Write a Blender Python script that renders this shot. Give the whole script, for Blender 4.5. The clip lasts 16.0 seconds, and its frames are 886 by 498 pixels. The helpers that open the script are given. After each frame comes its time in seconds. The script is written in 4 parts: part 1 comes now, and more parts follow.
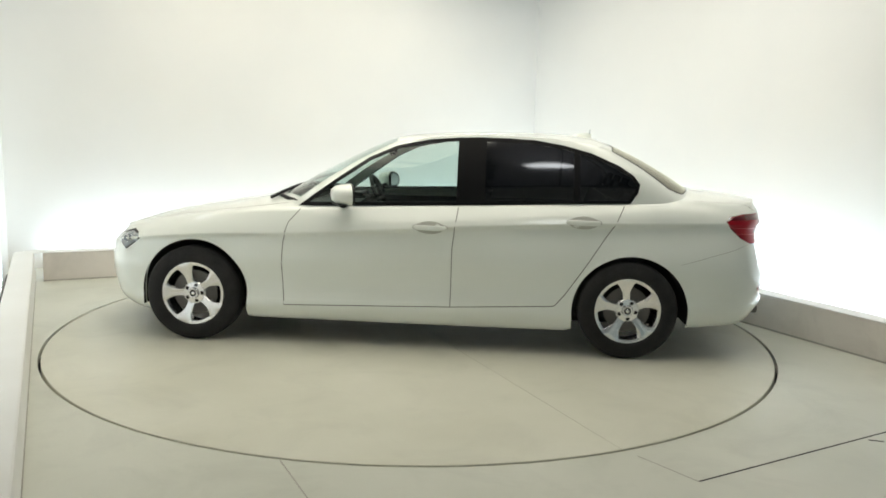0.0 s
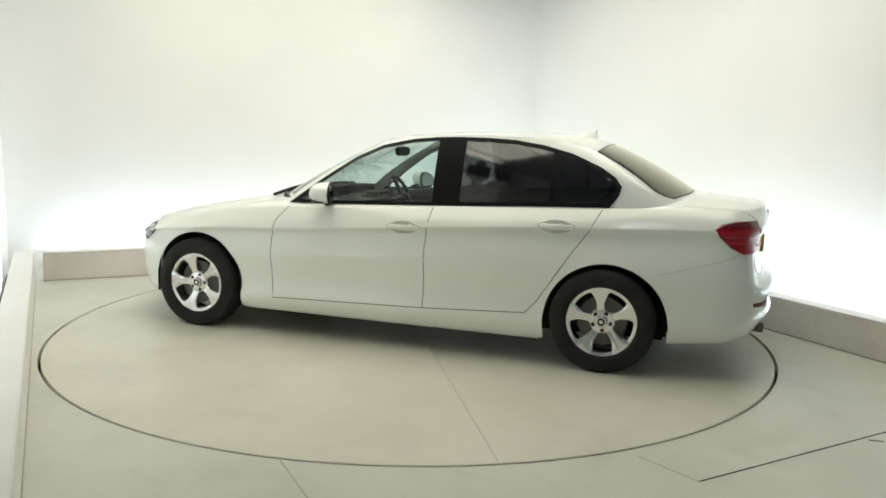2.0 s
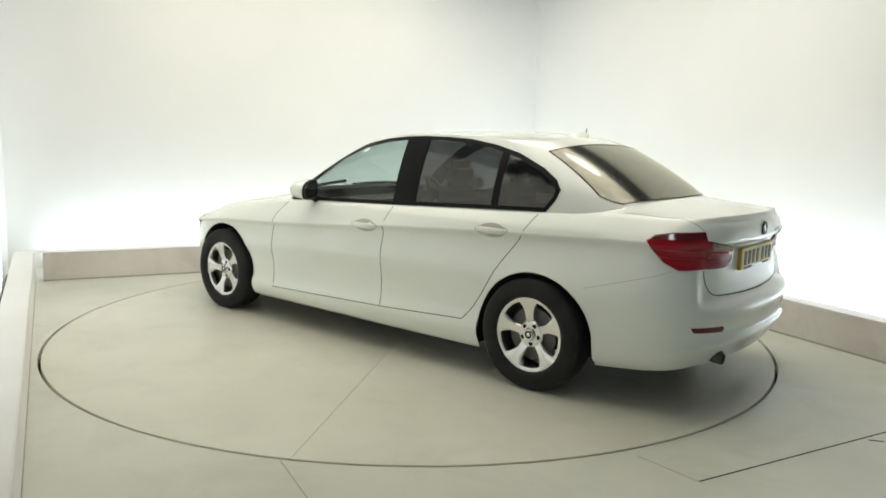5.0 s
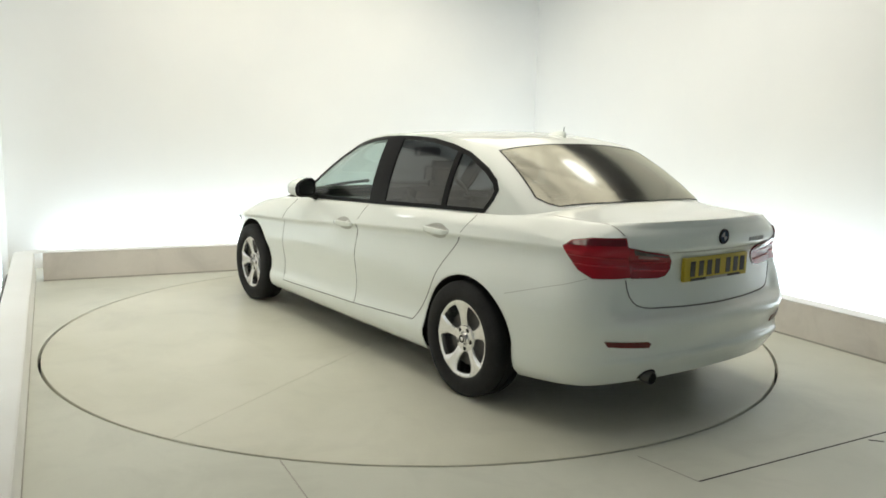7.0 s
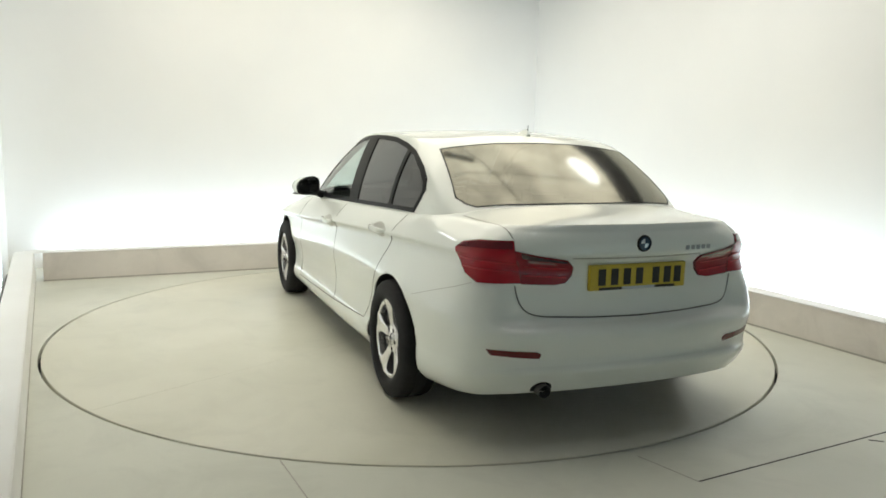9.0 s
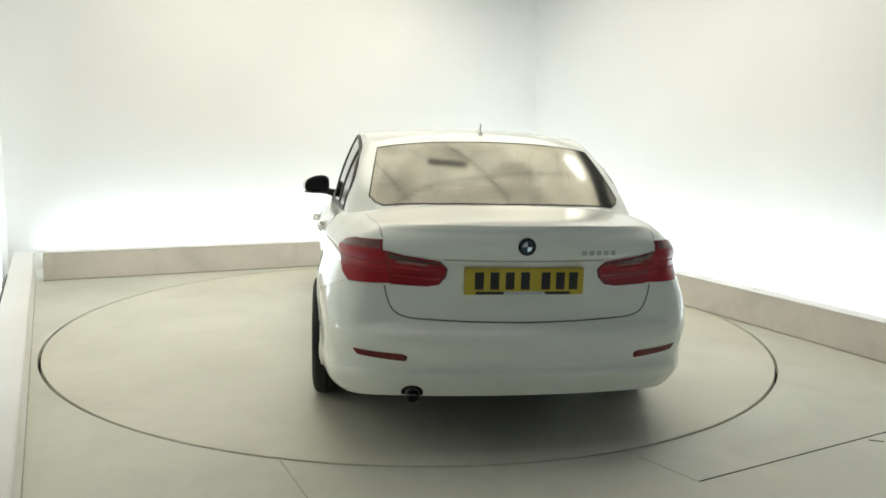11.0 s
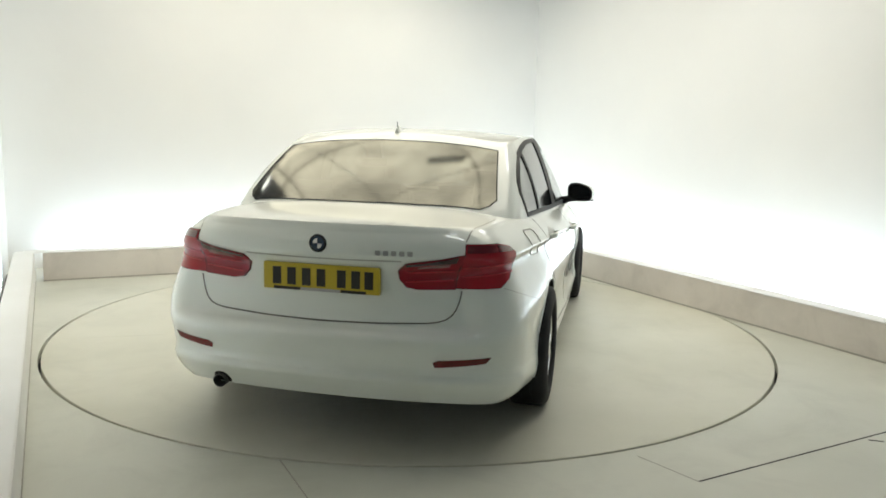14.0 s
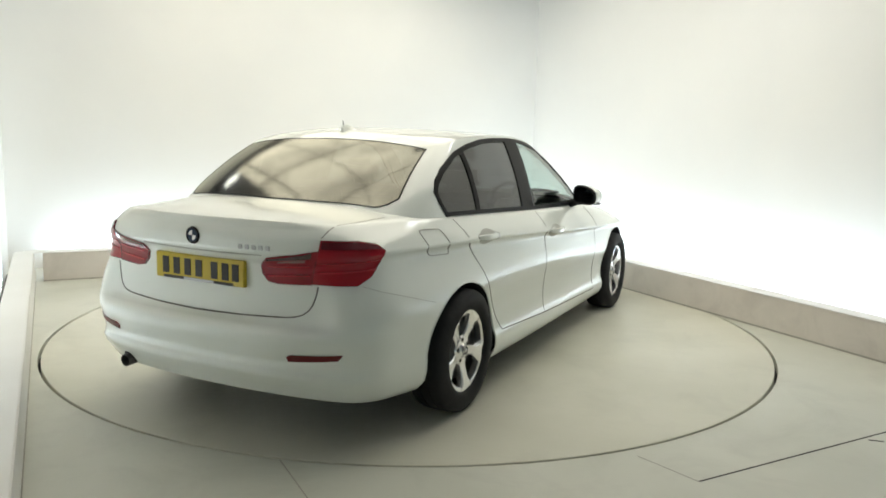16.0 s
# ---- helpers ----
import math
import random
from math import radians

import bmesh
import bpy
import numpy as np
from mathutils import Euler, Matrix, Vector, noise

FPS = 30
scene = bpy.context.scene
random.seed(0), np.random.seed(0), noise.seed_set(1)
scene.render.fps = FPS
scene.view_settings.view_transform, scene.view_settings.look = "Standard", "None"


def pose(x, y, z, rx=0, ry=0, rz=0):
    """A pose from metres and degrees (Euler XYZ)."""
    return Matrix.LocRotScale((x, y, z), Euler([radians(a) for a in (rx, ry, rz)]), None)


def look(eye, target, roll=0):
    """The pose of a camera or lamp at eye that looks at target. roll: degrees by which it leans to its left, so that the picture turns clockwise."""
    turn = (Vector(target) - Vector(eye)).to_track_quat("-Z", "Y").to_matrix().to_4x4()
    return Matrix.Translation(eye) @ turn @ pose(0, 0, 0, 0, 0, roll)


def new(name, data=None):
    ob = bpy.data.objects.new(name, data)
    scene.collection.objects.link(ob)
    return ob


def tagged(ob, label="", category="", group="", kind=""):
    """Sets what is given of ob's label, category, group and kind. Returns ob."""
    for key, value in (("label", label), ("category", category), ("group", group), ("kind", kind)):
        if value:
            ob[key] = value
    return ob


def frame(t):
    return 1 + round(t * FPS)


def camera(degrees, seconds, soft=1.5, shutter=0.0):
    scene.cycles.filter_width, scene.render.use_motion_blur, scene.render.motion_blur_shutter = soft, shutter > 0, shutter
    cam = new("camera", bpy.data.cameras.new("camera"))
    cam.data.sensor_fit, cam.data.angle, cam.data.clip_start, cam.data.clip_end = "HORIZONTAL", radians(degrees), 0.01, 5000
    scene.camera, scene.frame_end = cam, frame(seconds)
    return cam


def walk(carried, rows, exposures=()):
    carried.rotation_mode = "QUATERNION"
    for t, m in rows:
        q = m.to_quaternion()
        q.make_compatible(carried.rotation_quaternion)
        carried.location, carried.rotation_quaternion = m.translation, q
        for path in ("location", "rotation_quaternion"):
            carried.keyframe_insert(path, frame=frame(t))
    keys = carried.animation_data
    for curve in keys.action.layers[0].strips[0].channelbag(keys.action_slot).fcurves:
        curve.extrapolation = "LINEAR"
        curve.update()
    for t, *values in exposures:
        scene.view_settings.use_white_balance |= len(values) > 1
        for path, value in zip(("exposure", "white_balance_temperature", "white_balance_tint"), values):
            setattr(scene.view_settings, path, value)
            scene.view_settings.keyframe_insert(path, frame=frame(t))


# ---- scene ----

# ---------------- camera and its walk: it stands still in the front corner of the booth
EYE = (0.0, -5.398, 1.353)
YAW, PITCH = radians(2.037), radians(8.432)
AIM = (EYE[0] + math.sin(YAW) * math.cos(PITCH), EYE[1] + math.cos(YAW) * math.cos(PITCH), EYE[2] - math.sin(PITCH))
cam = camera(60.6, 16.0, soft=1.7)
walk(cam, [(0.0, look(EYE, AIM, 1.43)), (16.0, look(EYE, AIM, 1.43))])

# ---------------- the booth's plan: axes turned by 24.5 degrees, u along the back wall, v towards it
TURN = radians(24.5)
U = Vector((math.cos(TURN), math.sin(TURN), 0))
V = Vector((-math.sin(TURN), math.cos(TURN), 0))
PLATFORM_R = 2.425
KERB_LEFT, KERB_RIGHT, KERB_BACK = -2.45, 2.36, 2.545     # inner faces
KERB_H, KERB_T = 0.25, 0.16
WALL_LEFT, WALL_RIGHT, WALL_BACK, WALL_FRONT = -2.76, 3.11, 3.30, -5.6
CEILING = 3.7
BOX_Z = 3.3
MASK_Z = 3.14
ENTRANCE = -2.8


def plan(u, v, z=0.0):
    return U * u + V * v + Vector((0, 0, z))


BOOTH = Matrix.Rotation(TURN, 4, "Z")


def area_lamp(name, u, v, z, su, sv, power, colour, tilt=(0, 0, 0)):
    data = bpy.data.lights.new(name, "AREA")
    data.shape, data.size, data.size_y, data.energy, data.color = "RECTANGLE", su, sv, power, colour
    ob = new(name, data)
    ob.matrix_world = BOOTH @ pose(u, v, z, *tilt)
    return ob


# ---------------- light: cool tubes in the trough behind the kerbs, an added front fill, a warm light box overhead
world = bpy.data.worlds.new("world")
world.use_nodes = True
world.node_tree.nodes["Background"].inputs["Color"].default_value = (0.9, 0.95, 1.0, 1)
world.node_tree.nodes["Background"].inputs["Strength"].default_value = 0.05
scene.world = world
COOL = (0.75, 0.89, 1.0)
area_lamp("trough_light_back", 0.2, 3.10, 0.06, 5.2, 0.18, 43, COOL, (180, 0, 0))
area_lamp("trough_light_right", 2.92, -0.1, 0.06, 0.18, 5.0, 54, COOL, (180, 0, 0))
area_lamp("trough_light_left", -2.68, 0.2, 0.06, 0.08, 4.4, 28, COOL, (180, 0, 0))
# added cool fill behind the camera; no trough is built there
area_lamp("front_fill", 0.2, -5.42, 0.06, 5.4, 0.18, 12, (0.60, 0.92, 1.0), (180, 0, 0))
BOX_STRENGTH = 2.32
scene.view_settings.exposure = 0.03

# ---------------- materials
def material(name, colour, rough=0.5, metal=0.0, **more):
    m = bpy.data.materials.new(name)
    m.use_nodes = True
    b = m.node_tree.nodes["Principled BSDF"]
    b.inputs["Base Color"].default_value = (*colour, 1)
    b.inputs["Roughness"].default_value = rough
    b.inputs["Metallic"].default_value = metal
    for key, value in more.items():
        b.inputs[key.replace("_", " ")].default_value = value
    return m


def weather(m, colour_a, colour_b, big, fine, bump=0.0, rough=(0.4, 0.6), low=0.35, high=0.65):
    """Two scales of noise: big stains in the colour, fine grain in the gloss and the relief."""
    t = m.node_tree
    b = t.nodes["Principled BSDF"]
    co = t.nodes.new("ShaderNodeTexCoord")
    n1, n2 = t.nodes.new("ShaderNodeTexNoise"), t.nodes.new("ShaderNodeTexNoise")
    n1.inputs["Scale"].default_value, n1.inputs["Detail"].default_value = big, 6
    n2.inputs["Scale"].default_value, n2.inputs["Detail"].default_value = fine, 4
    ramp = t.nodes.new("ShaderNodeValToRGB")
    ramp.color_ramp.elements[0].position, ramp.color_ramp.elements[0].color = low, (*colour_a, 1)
    ramp.color_ramp.elements[1].position, ramp.color_ramp.elements[1].color = high, (*colour_b, 1)
    span = t.nodes.new("ShaderNodeMapRange")
    span.inputs["To Min"].default_value, span.inputs["To Max"].default_value = rough
    for n in (n1, n2):
        t.links.new(co.outputs["Object"], n.inputs["Vector"])
    t.links.new(n1.outputs["Fac"], ramp.inputs["Fac"])
    t.links.new(ramp.outputs["Color"], b.inputs["Base Color"])
    t.links.new(n2.outputs["Fac"], span.inputs["Value"])
    t.links.new(span.outputs["Result"], b.inputs["Roughness"])
    if bump:
        bp = t.nodes.new("ShaderNodeBump")
        bp.inputs["Strength"].default_value, bp.inputs["Distance"].default_value = bump, 0.004
        t.links.new(n2.outputs["Fac"], bp.inputs["Height"])
        t.links.new(bp.outputs["Normal"], b.inputs["Normal"])
    return m


def glow(name, colour, strength):
    m = bpy.data.materials.new(name)
    m.use_nodes = True
    t = m.node_tree
    t.nodes.clear()
    e, o = t.nodes.new("ShaderNodeEmission"), t.nodes.new("ShaderNodeOutputMaterial")
    e.inputs["Color"].default_value, e.inputs["Strength"].default_value = (*colour, 1), strength
    t.links.new(e.outputs[0], o.inputs["Surface"])
    return m


def tinted(name, tint, rough=0.0, face_on=0.05, sheen=(1.0, 1.0, 1.0)):
    """A pane: see-through with a tint, mirroring more at a slant."""
    m = bpy.data.materials.new(name)
    m.use_nodes = True
    t = m.node_tree
    t.nodes.clear()
    o, mix = t.nodes.new("ShaderNodeOutputMaterial"), t.nodes.new("ShaderNodeMixShader")
    tr, gl, lw = t.nodes.new("ShaderNodeBsdfTransparent"), t.nodes.new("ShaderNodeBsdfGlossy"), t.nodes.new("ShaderNodeLayerWeight")
    tr.inputs["Color"].default_value = (*tint, 1)
    gl.inputs["Roughness"].default_value, gl.inputs["Color"].default_value = rough, (*sheen, 1)
    lw.inputs["Blend"].default_value = 0.5
    power, span = t.nodes.new("ShaderNodeMath"), t.nodes.new("ShaderNodeMapRange")
    power.operation = "POWER"
    power.inputs[1].default_value = 5.0
    span.inputs["To Min"].default_value, span.inputs["To Max"].default_value = face_on, 1.0
    t.links.new(lw.outputs["Facing"], power.inputs[0])
    t.links.new(power.outputs[0], span.inputs["Value"])
    t.links.new(span.outputs["Result"], mix.inputs[0])
    t.links.new(tr.outputs[0], mix.inputs[1])
    t.links.new(gl.outputs[0], mix.inputs[2])
    t.links.new(mix.outputs[0], o.inputs["Surface"])
    return m


M_FLOOR = weather(material("floor_paint", (0.5, 0.5, 0.44), Specular_IOR_Level=0.2), (0.605, 0.615, 0.54), (0.695, 0.70, 0.625), 0.9, 60, 0.06, (0.28, 0.45))
M_PLATE = weather(material("platform_paint", (0.5, 0.5, 0.44), Specular_IOR_Level=0.2), (0.635, 0.628, 0.53), (0.715, 0.706, 0.61), 1.1, 60, 0.06, (0.28, 0.44))
M_KERB = weather(material("kerb_paint", (0.5, 0.45, 0.4)), (0.67, 0.625, 0.585), (0.75, 0.705, 0.66), 1.6, 40, 0.1, (0.5, 0.7))
M_WALL = weather(material("wall_paint", (0.82, 0.82, 0.8)), (0.78, 0.78, 0.765), (0.82, 0.815, 0.79), 0.7, 30, 0.03, (0.7, 0.85))
M_CEIL = weather(material("ceiling_dark", (0.1, 0.1, 0.11)), (0.10, 0.10, 0.115), (0.14, 0.14, 0.15), 0.8, 20, 0.0, (0.7, 0.9))


def stained(m, scale, low, high, least):
    """Cloudy dirt and scuffs over a painted surface."""
    t = m.node_tree
    b = t.nodes["Principled BSDF"]
    co, n = t.nodes.new("ShaderNodeTexCoord"), t.nodes.new("ShaderNodeTexNoise")
    n.inputs["Scale"].default_value, n.inputs["Detail"].default_value, n.inputs["Roughness"].default_value, n.inputs["Distortion"].default_value = scale, 9, 0.65, 0.6
    span, mix = t.nodes.new("ShaderNodeMapRange"), t.nodes.new("ShaderNodeMix")
    span.inputs["From Min"].default_value, span.inputs["From Max"].default_value = low, high
    span.inputs["To Min"].default_value, span.inputs["To Max"].default_value = least, 1.0
    mix.data_type, mix.blend_type = "RGBA", "MULTIPLY"
    mix.inputs["Factor"].default_value = 1.0
    old = b.inputs["Base Color"].links[0].from_socket
    t.links.new(co.outputs["Object"], n.inputs["Vector"])
    t.links.new(n.outputs["Fac"], span.inputs["Value"])
    t.links.new(old, mix.inputs[6])
    t.links.new(span.outputs["Result"], mix.inputs[7])
    t.links.new(mix.outputs[2], b.inputs["Base Color"])


stained(M_FLOOR, 2.2, 0.30, 0.52, 0.90)
stained(M_PLATE, 2.0, 0.28, 0.50, 0.91)
stained(M_KERB, 3.0, 0.30, 0.55, 0.86)
M_GAP = material("gap_dark", (0.02, 0.02, 0.018), 0.8)
M_BOX = glow("light_box_cloth", (1.0, 0.95, 0.80), BOX_STRENGTH)
def uneven(m, scale, least, most):
    """Cloth that lets its light through unevenly."""
    t = m.node_tree
    e = next(n for n in t.nodes if n.type == "EMISSION")
    co, n, span = t.nodes.new("ShaderNodeTexCoord"), t.nodes.new("ShaderNodeTexNoise"), t.nodes.new("ShaderNodeMapRange")
    n.inputs["Scale"].default_value, n.inputs["Detail"].default_value, n.inputs["Distortion"].default_value = scale, 3, 0.8
    span.inputs["From Min"].default_value, span.inputs["From Max"].default_value = 0.32, 0.62
    span.inputs["To Min"].default_value, span.inputs["To Max"].default_value = least, most
    t.links.new(co.outputs["Object"], n.inputs["Vector"])
    t.links.new(n.outputs["Fac"], span.inputs["Value"])
    t.links.new(span.outputs["Result"], e.inputs["Strength"])


uneven(M_BOX, 1.3, BOX_STRENGTH * 0.62, BOX_STRENGTH * 1.22)
M_RIB = material("rib_metal", (0.30, 0.28, 0.24), 0.5)
M_PAINT = material("car_paint", (0.865, 0.905, 0.86), 0.45, Coat_Weight=1.0, Coat_Roughness=0.075, Coat_IOR=1.6)
M_BLACK = material("black_trim", (0.009, 0.009, 0.010), 0.4, Specular_IOR_Level=0.12)
M_RUBBER = weather(material("tyre_rubber", (0.02, 0.02, 0.02)), (0.009, 0.009, 0.010), (0.016, 0.016, 0.017), 9, 90, 0.15, (0.75, 0.95))
M_LINER = material("arch_liner", (0.012, 0.012, 0.012), 0.9)
M_ALLOY = material("alloy", (0.80, 0.80, 0.81), 0.2, 0.88)
M_DISC = material("brake_steel", (0.13, 0.125, 0.12), 0.55, 0.7)
M_CHROME = material("chrome", (0.75, 0.75, 0.76), 0.12, 1.0)
M_GLASS = tinted("window_glass", (0.70, 0.79, 0.76), 0.0, 0.05)
M_DARKGLASS = tinted("rear_window_glass", (0.075, 0.073, 0.077), 0.09, 0.095)
M_REARGLASS = tinted("back_window_glass", (0.06, 0.058, 0.054), 0.12, 0.19, (0.96, 0.94, 0.81))
M_INT = material("cabin_black", (0.02, 0.02, 0.022), 0.7)
M_SEAT = weather(material("seat_cloth", (0.03, 0.03, 0.033)), (0.025, 0.025, 0.028), (0.04, 0.04, 0.043), 8, 200, 0.1, (0.7, 0.9))
M_RED = material("lamp_red", (0.37, 0.006, 0.018), 0.3, Specular_IOR_Level=0.15, Coat_Weight=0.6, Coat_Roughness=0.04)
M_REDDARK = material("lamp_red_dark", (0.28, 0.005, 0.016), 0.3, Specular_IOR_Level=0.15, Coat_Weight=0.6, Coat_Roughness=0.04)
M_SMOKE = material("lamp_smoke", (0.05, 0.012, 0.014), 0.1, Coat_Weight=1.0)
M_CLEAR = material("lamp_clear", (0.28, 0.15, 0.15), 0.15, Coat_Weight=1.0)
M_SMOKERED = material("lamp_smoke_red", (0.12, 0.006, 0.012), 0.15, Coat_Weight=1.0, Coat_Roughness=0.04)
M_REFLECTOR = material("reflector_red", (0.14, 0.010, 0.012), 0.25)
M_YELLOW = material("plate_yellow", (0.57, 0.43, 0.03), 0.35)
M_INK = material("plate_ink", (0.02, 0.018, 0.012), 0.5)
M_BADGE = material("badge_dark", (0.025, 0.045, 0.08), 0.2)
M_LAMPGLASS = material("headlamp_glass", (0.22, 0.25, 0.27), 0.08, 0.3, Coat_Weight=1.0)
M_CUP_SHADE = material("cup_shade_paint", (0.48, 0.49, 0.45), 0.35, Coat_Weight=0.5)
M_SHADOWGAP = material("fine_gap_and_shade", (0.42, 0.42, 0.40), 0.7)
M_MIRROR = material("mirror_glass", (0.25, 0.26, 0.27), 0.05, 1.0)
M_PIPE = material("pipe_steel", (0.14, 0.135, 0.13), 0.4, 0.8)
M_BAR = material("lamp_bar", (0.50, 0.02, 0.035), 0.3)
M_LINING = material("headliner_cloth", (0.45, 0.45, 0.43), 0.9)
M_JOINT = material("joint_grey", (0.40, 0.38, 0.34), 0.8)
M_KERB_LIT = weather(material("kerb_lit_white", (0.85, 0.85, 0.84)), (0.82, 0.82, 0.80), (0.87, 0.87, 0.86), 1.5, 40, 0.05, (0.4, 0.6))
M_DARKWALL = weather(material("unseen_front_grey", (0.35, 0.35, 0.35)), (0.32, 0.33, 0.33), (0.37, 0.38, 0.38), 0.8, 20, 0.0, (0.7, 0.9))
M_LAMP = glow("lamp_panel_white", (0.95, 0.98, 1.0), 7.0)
M_LETTER = material("letter_chrome", (0.42, 0.42, 0.42), 0.3, 0.9)
M_SHUT = material("shut_line", (0.13, 0.13, 0.12), 0.8)

# ---------------- mesh helpers
def mesh_of(name, bm, mat, smooth=True):
    me = bpy.data.meshes.new(name)
    bmesh.ops.recalc_face_normals(bm, faces=bm.faces)
    bm.to_mesh(me)
    bm.free()
    for p in me.polygons:
        p.use_smooth = smooth
    if smooth:
        me.set_sharp_from_angle(angle=radians(38))
    me.materials.append(mat)
    return me


def part(name, bm, mat, parent=None, label="", smooth=True, recalc=True):
    ob = new(name, mesh_of(name, bm, mat, smooth))
    ob.parent = parent
    if label:
        ob["label"] = label
    return ob


def box(bm, lo, hi, m=Matrix(), bevel=0.0):
    c = [(a + b) / 2 for a, b in zip(lo, hi)]
    s = [abs(b - a) for a, b in zip(lo, hi)]
    made = bmesh.ops.create_cube(bm, size=1.0, matrix=m @ Matrix.Translation(c) @ Matrix.Diagonal((*s, 1)))
    if bevel:
        edges = list({e for v in made["verts"] for e in v.link_edges})
        bmesh.ops.bevel(bm, geom=edges, offset=bevel, segments=2, affect="EDGES")
    return bm


def one_box(name, lo, hi, mat, bevel=0.0, m=BOOTH, label="", category="", kind="structure"):
    ob = part(name, box(bmesh.new(), lo, hi, m, bevel), mat, None, "", bevel > 0)
    return tagged(ob, label, category, "", kind)


# ---------------- the booth
SKEW = BOOTH @ Matrix.Translation((-2.47, 0, 0)) @ Matrix.Rotation(radians(1.0), 4, "Z") @ Matrix.Translation((2.45, 0, 0))


def booth():
    # fixed floor: one sheet with a round hole for the platform
    bm = bmesh.new()
    n = 128
    ring = [Vector((math.cos(a) * (PLATFORM_R + 0.009), math.sin(a) * (PLATFORM_R + 0.009), 0)) for a in [2 * math.pi * i / n for i in range(n)]]
    outer = []
    for p in ring:
        u, v = p.dot(U), p.dot(V)
        k = min((WALL_RIGHT + 0.1 if u > 0 else WALL_LEFT - 0.1) / u if abs(u) > 1e-6 else 1e9,
                (WALL_BACK + 0.1 if v > 0 else -3.4) / v if abs(v) > 1e-6 else 1e9)
        outer.append(p * k)
    a = [bm.verts.new(p) for p in ring]
    d = [bm.verts.new(p - Vector((0, 0, 0.05))) for p in ring]
    b = [bm.verts.new(p) for p in outer]
    for i in range(n):
        j = (i + 1) % n
        bm.faces.new((a[i], b[i], b[j], a[j]))
        bm.faces.new((d[i], a[i], a[j], d[j]))
    # the corners that the fan leaves, and the strip in front
    floor = part("floor", bm, M_FLOOR, None, "", False)
    tagged(floor, "greyish beige painted floor round the turning platform", "floor", "", "structure")
    one_box("floor_front", (WALL_LEFT - 0.1, WALL_FRONT - 0.1, -0.05), (WALL_RIGHT + 0.1, -3.2, -0.0006), M_FLOOR, label="greyish beige painted floor near the entrance", category="floor")
    one_box("floor_base", (WALL_LEFT - 0.1, -3.3, -0.08), (WALL_RIGHT + 0.1, WALL_BACK + 0.1, -0.055), M_GAP, label="dark pit floor under the platform", category="floor")
    t = 0.12
    for name, lo, hi in (
        ("wall_back", (WALL_LEFT - t, WALL_BACK, -0.05), (WALL_RIGHT + t, WALL_BACK + t, CEILING)),
        ("wall_right", (WALL_RIGHT, ENTRANCE, -0.05), (WALL_RIGHT + t, WALL_BACK, CEILING)),
        ("wall_left", (WALL_LEFT - t, ENTRANCE, -0.05), (WALL_LEFT, WALL_BACK, CEILING)),
        # front walls stay out of view; kept dark to cut light from that side
        ("wall_front_right", (WALL_RIGHT, WALL_FRONT, -0.05), (WALL_RIGHT + t, ENTRANCE, CEILING)),
        ("wall_front_left", (WALL_LEFT - t, WALL_FRONT, -0.05), (WALL_LEFT, ENTRANCE, CEILING)),
        ("wall_front", (WALL_LEFT - t, WALL_FRONT - t, -0.05), (WALL_RIGHT + t, WALL_FRONT, CEILING)),
    ):
        one_box(name, lo, hi, M_DARKWALL if "front" in name else M_WALL, label="unseen grey wall by the entrance, added dark to cut the front light" if "front" in name else "smooth white painted studio wall lit from below", category="wall")
    one_box("ceiling", (WALL_LEFT - t, WALL_FRONT - t, CEILING), (WALL_RIGHT + t, WALL_BACK + t, CEILING + 0.1), M_CEIL, label="dark unlit ceiling above the light box", category="ceiling")
    # unseen dark masks above the lit part of the walls, added to darken reflections
    for name, lo, hi in (
        ("dark_mask_back", (WALL_LEFT, WALL_BACK - 0.02, MASK_Z), (WALL_RIGHT, WALL_BACK - 0.002, CEILING - 0.002)),
        ("dark_mask_right", (WALL_RIGHT - 0.02, ENTRANCE, MASK_Z), (WALL_RIGHT - 0.002, WALL_BACK - 0.022, CEILING - 0.002)),
        ("dark_mask_left", (WALL_LEFT + 0.002, ENTRANCE, MASK_Z), (WALL_LEFT + 0.02, WALL_BACK - 0.022, CEILING - 0.002)),
    ):
        one_box(name, lo, hi, M_CEIL, label="unseen dark mask added above the lit white wall", category="wall")
    # low kerbs with a light trough behind them
    for name, lo, hi in (
        ("kerb_back", (KERB_LEFT, KERB_BACK, 0.001), (KERB_RIGHT, KERB_BACK + KERB_T, KERB_H)),
        ("kerb_right", (KERB_RIGHT, -4.0, 0.001), (KERB_RIGHT + KERB_T, KERB_BACK + KERB_T, KERB_H)),
        ("kerb_left", (KERB_LEFT - KERB_T, -3.6, 0.001), (KERB_LEFT, KERB_BACK + KERB_T, KERB_H)),
    ):
        # the left kerb takes the whiter paint, in place of light falling on it
        one_box(name, lo, hi, M_KERB_LIT if name == "kerb_left" else M_KERB, 0.008, SKEW if name == "kerb_left" else BOOTH, label="low off-white painted kerb beside the turning platform", category="kerb")

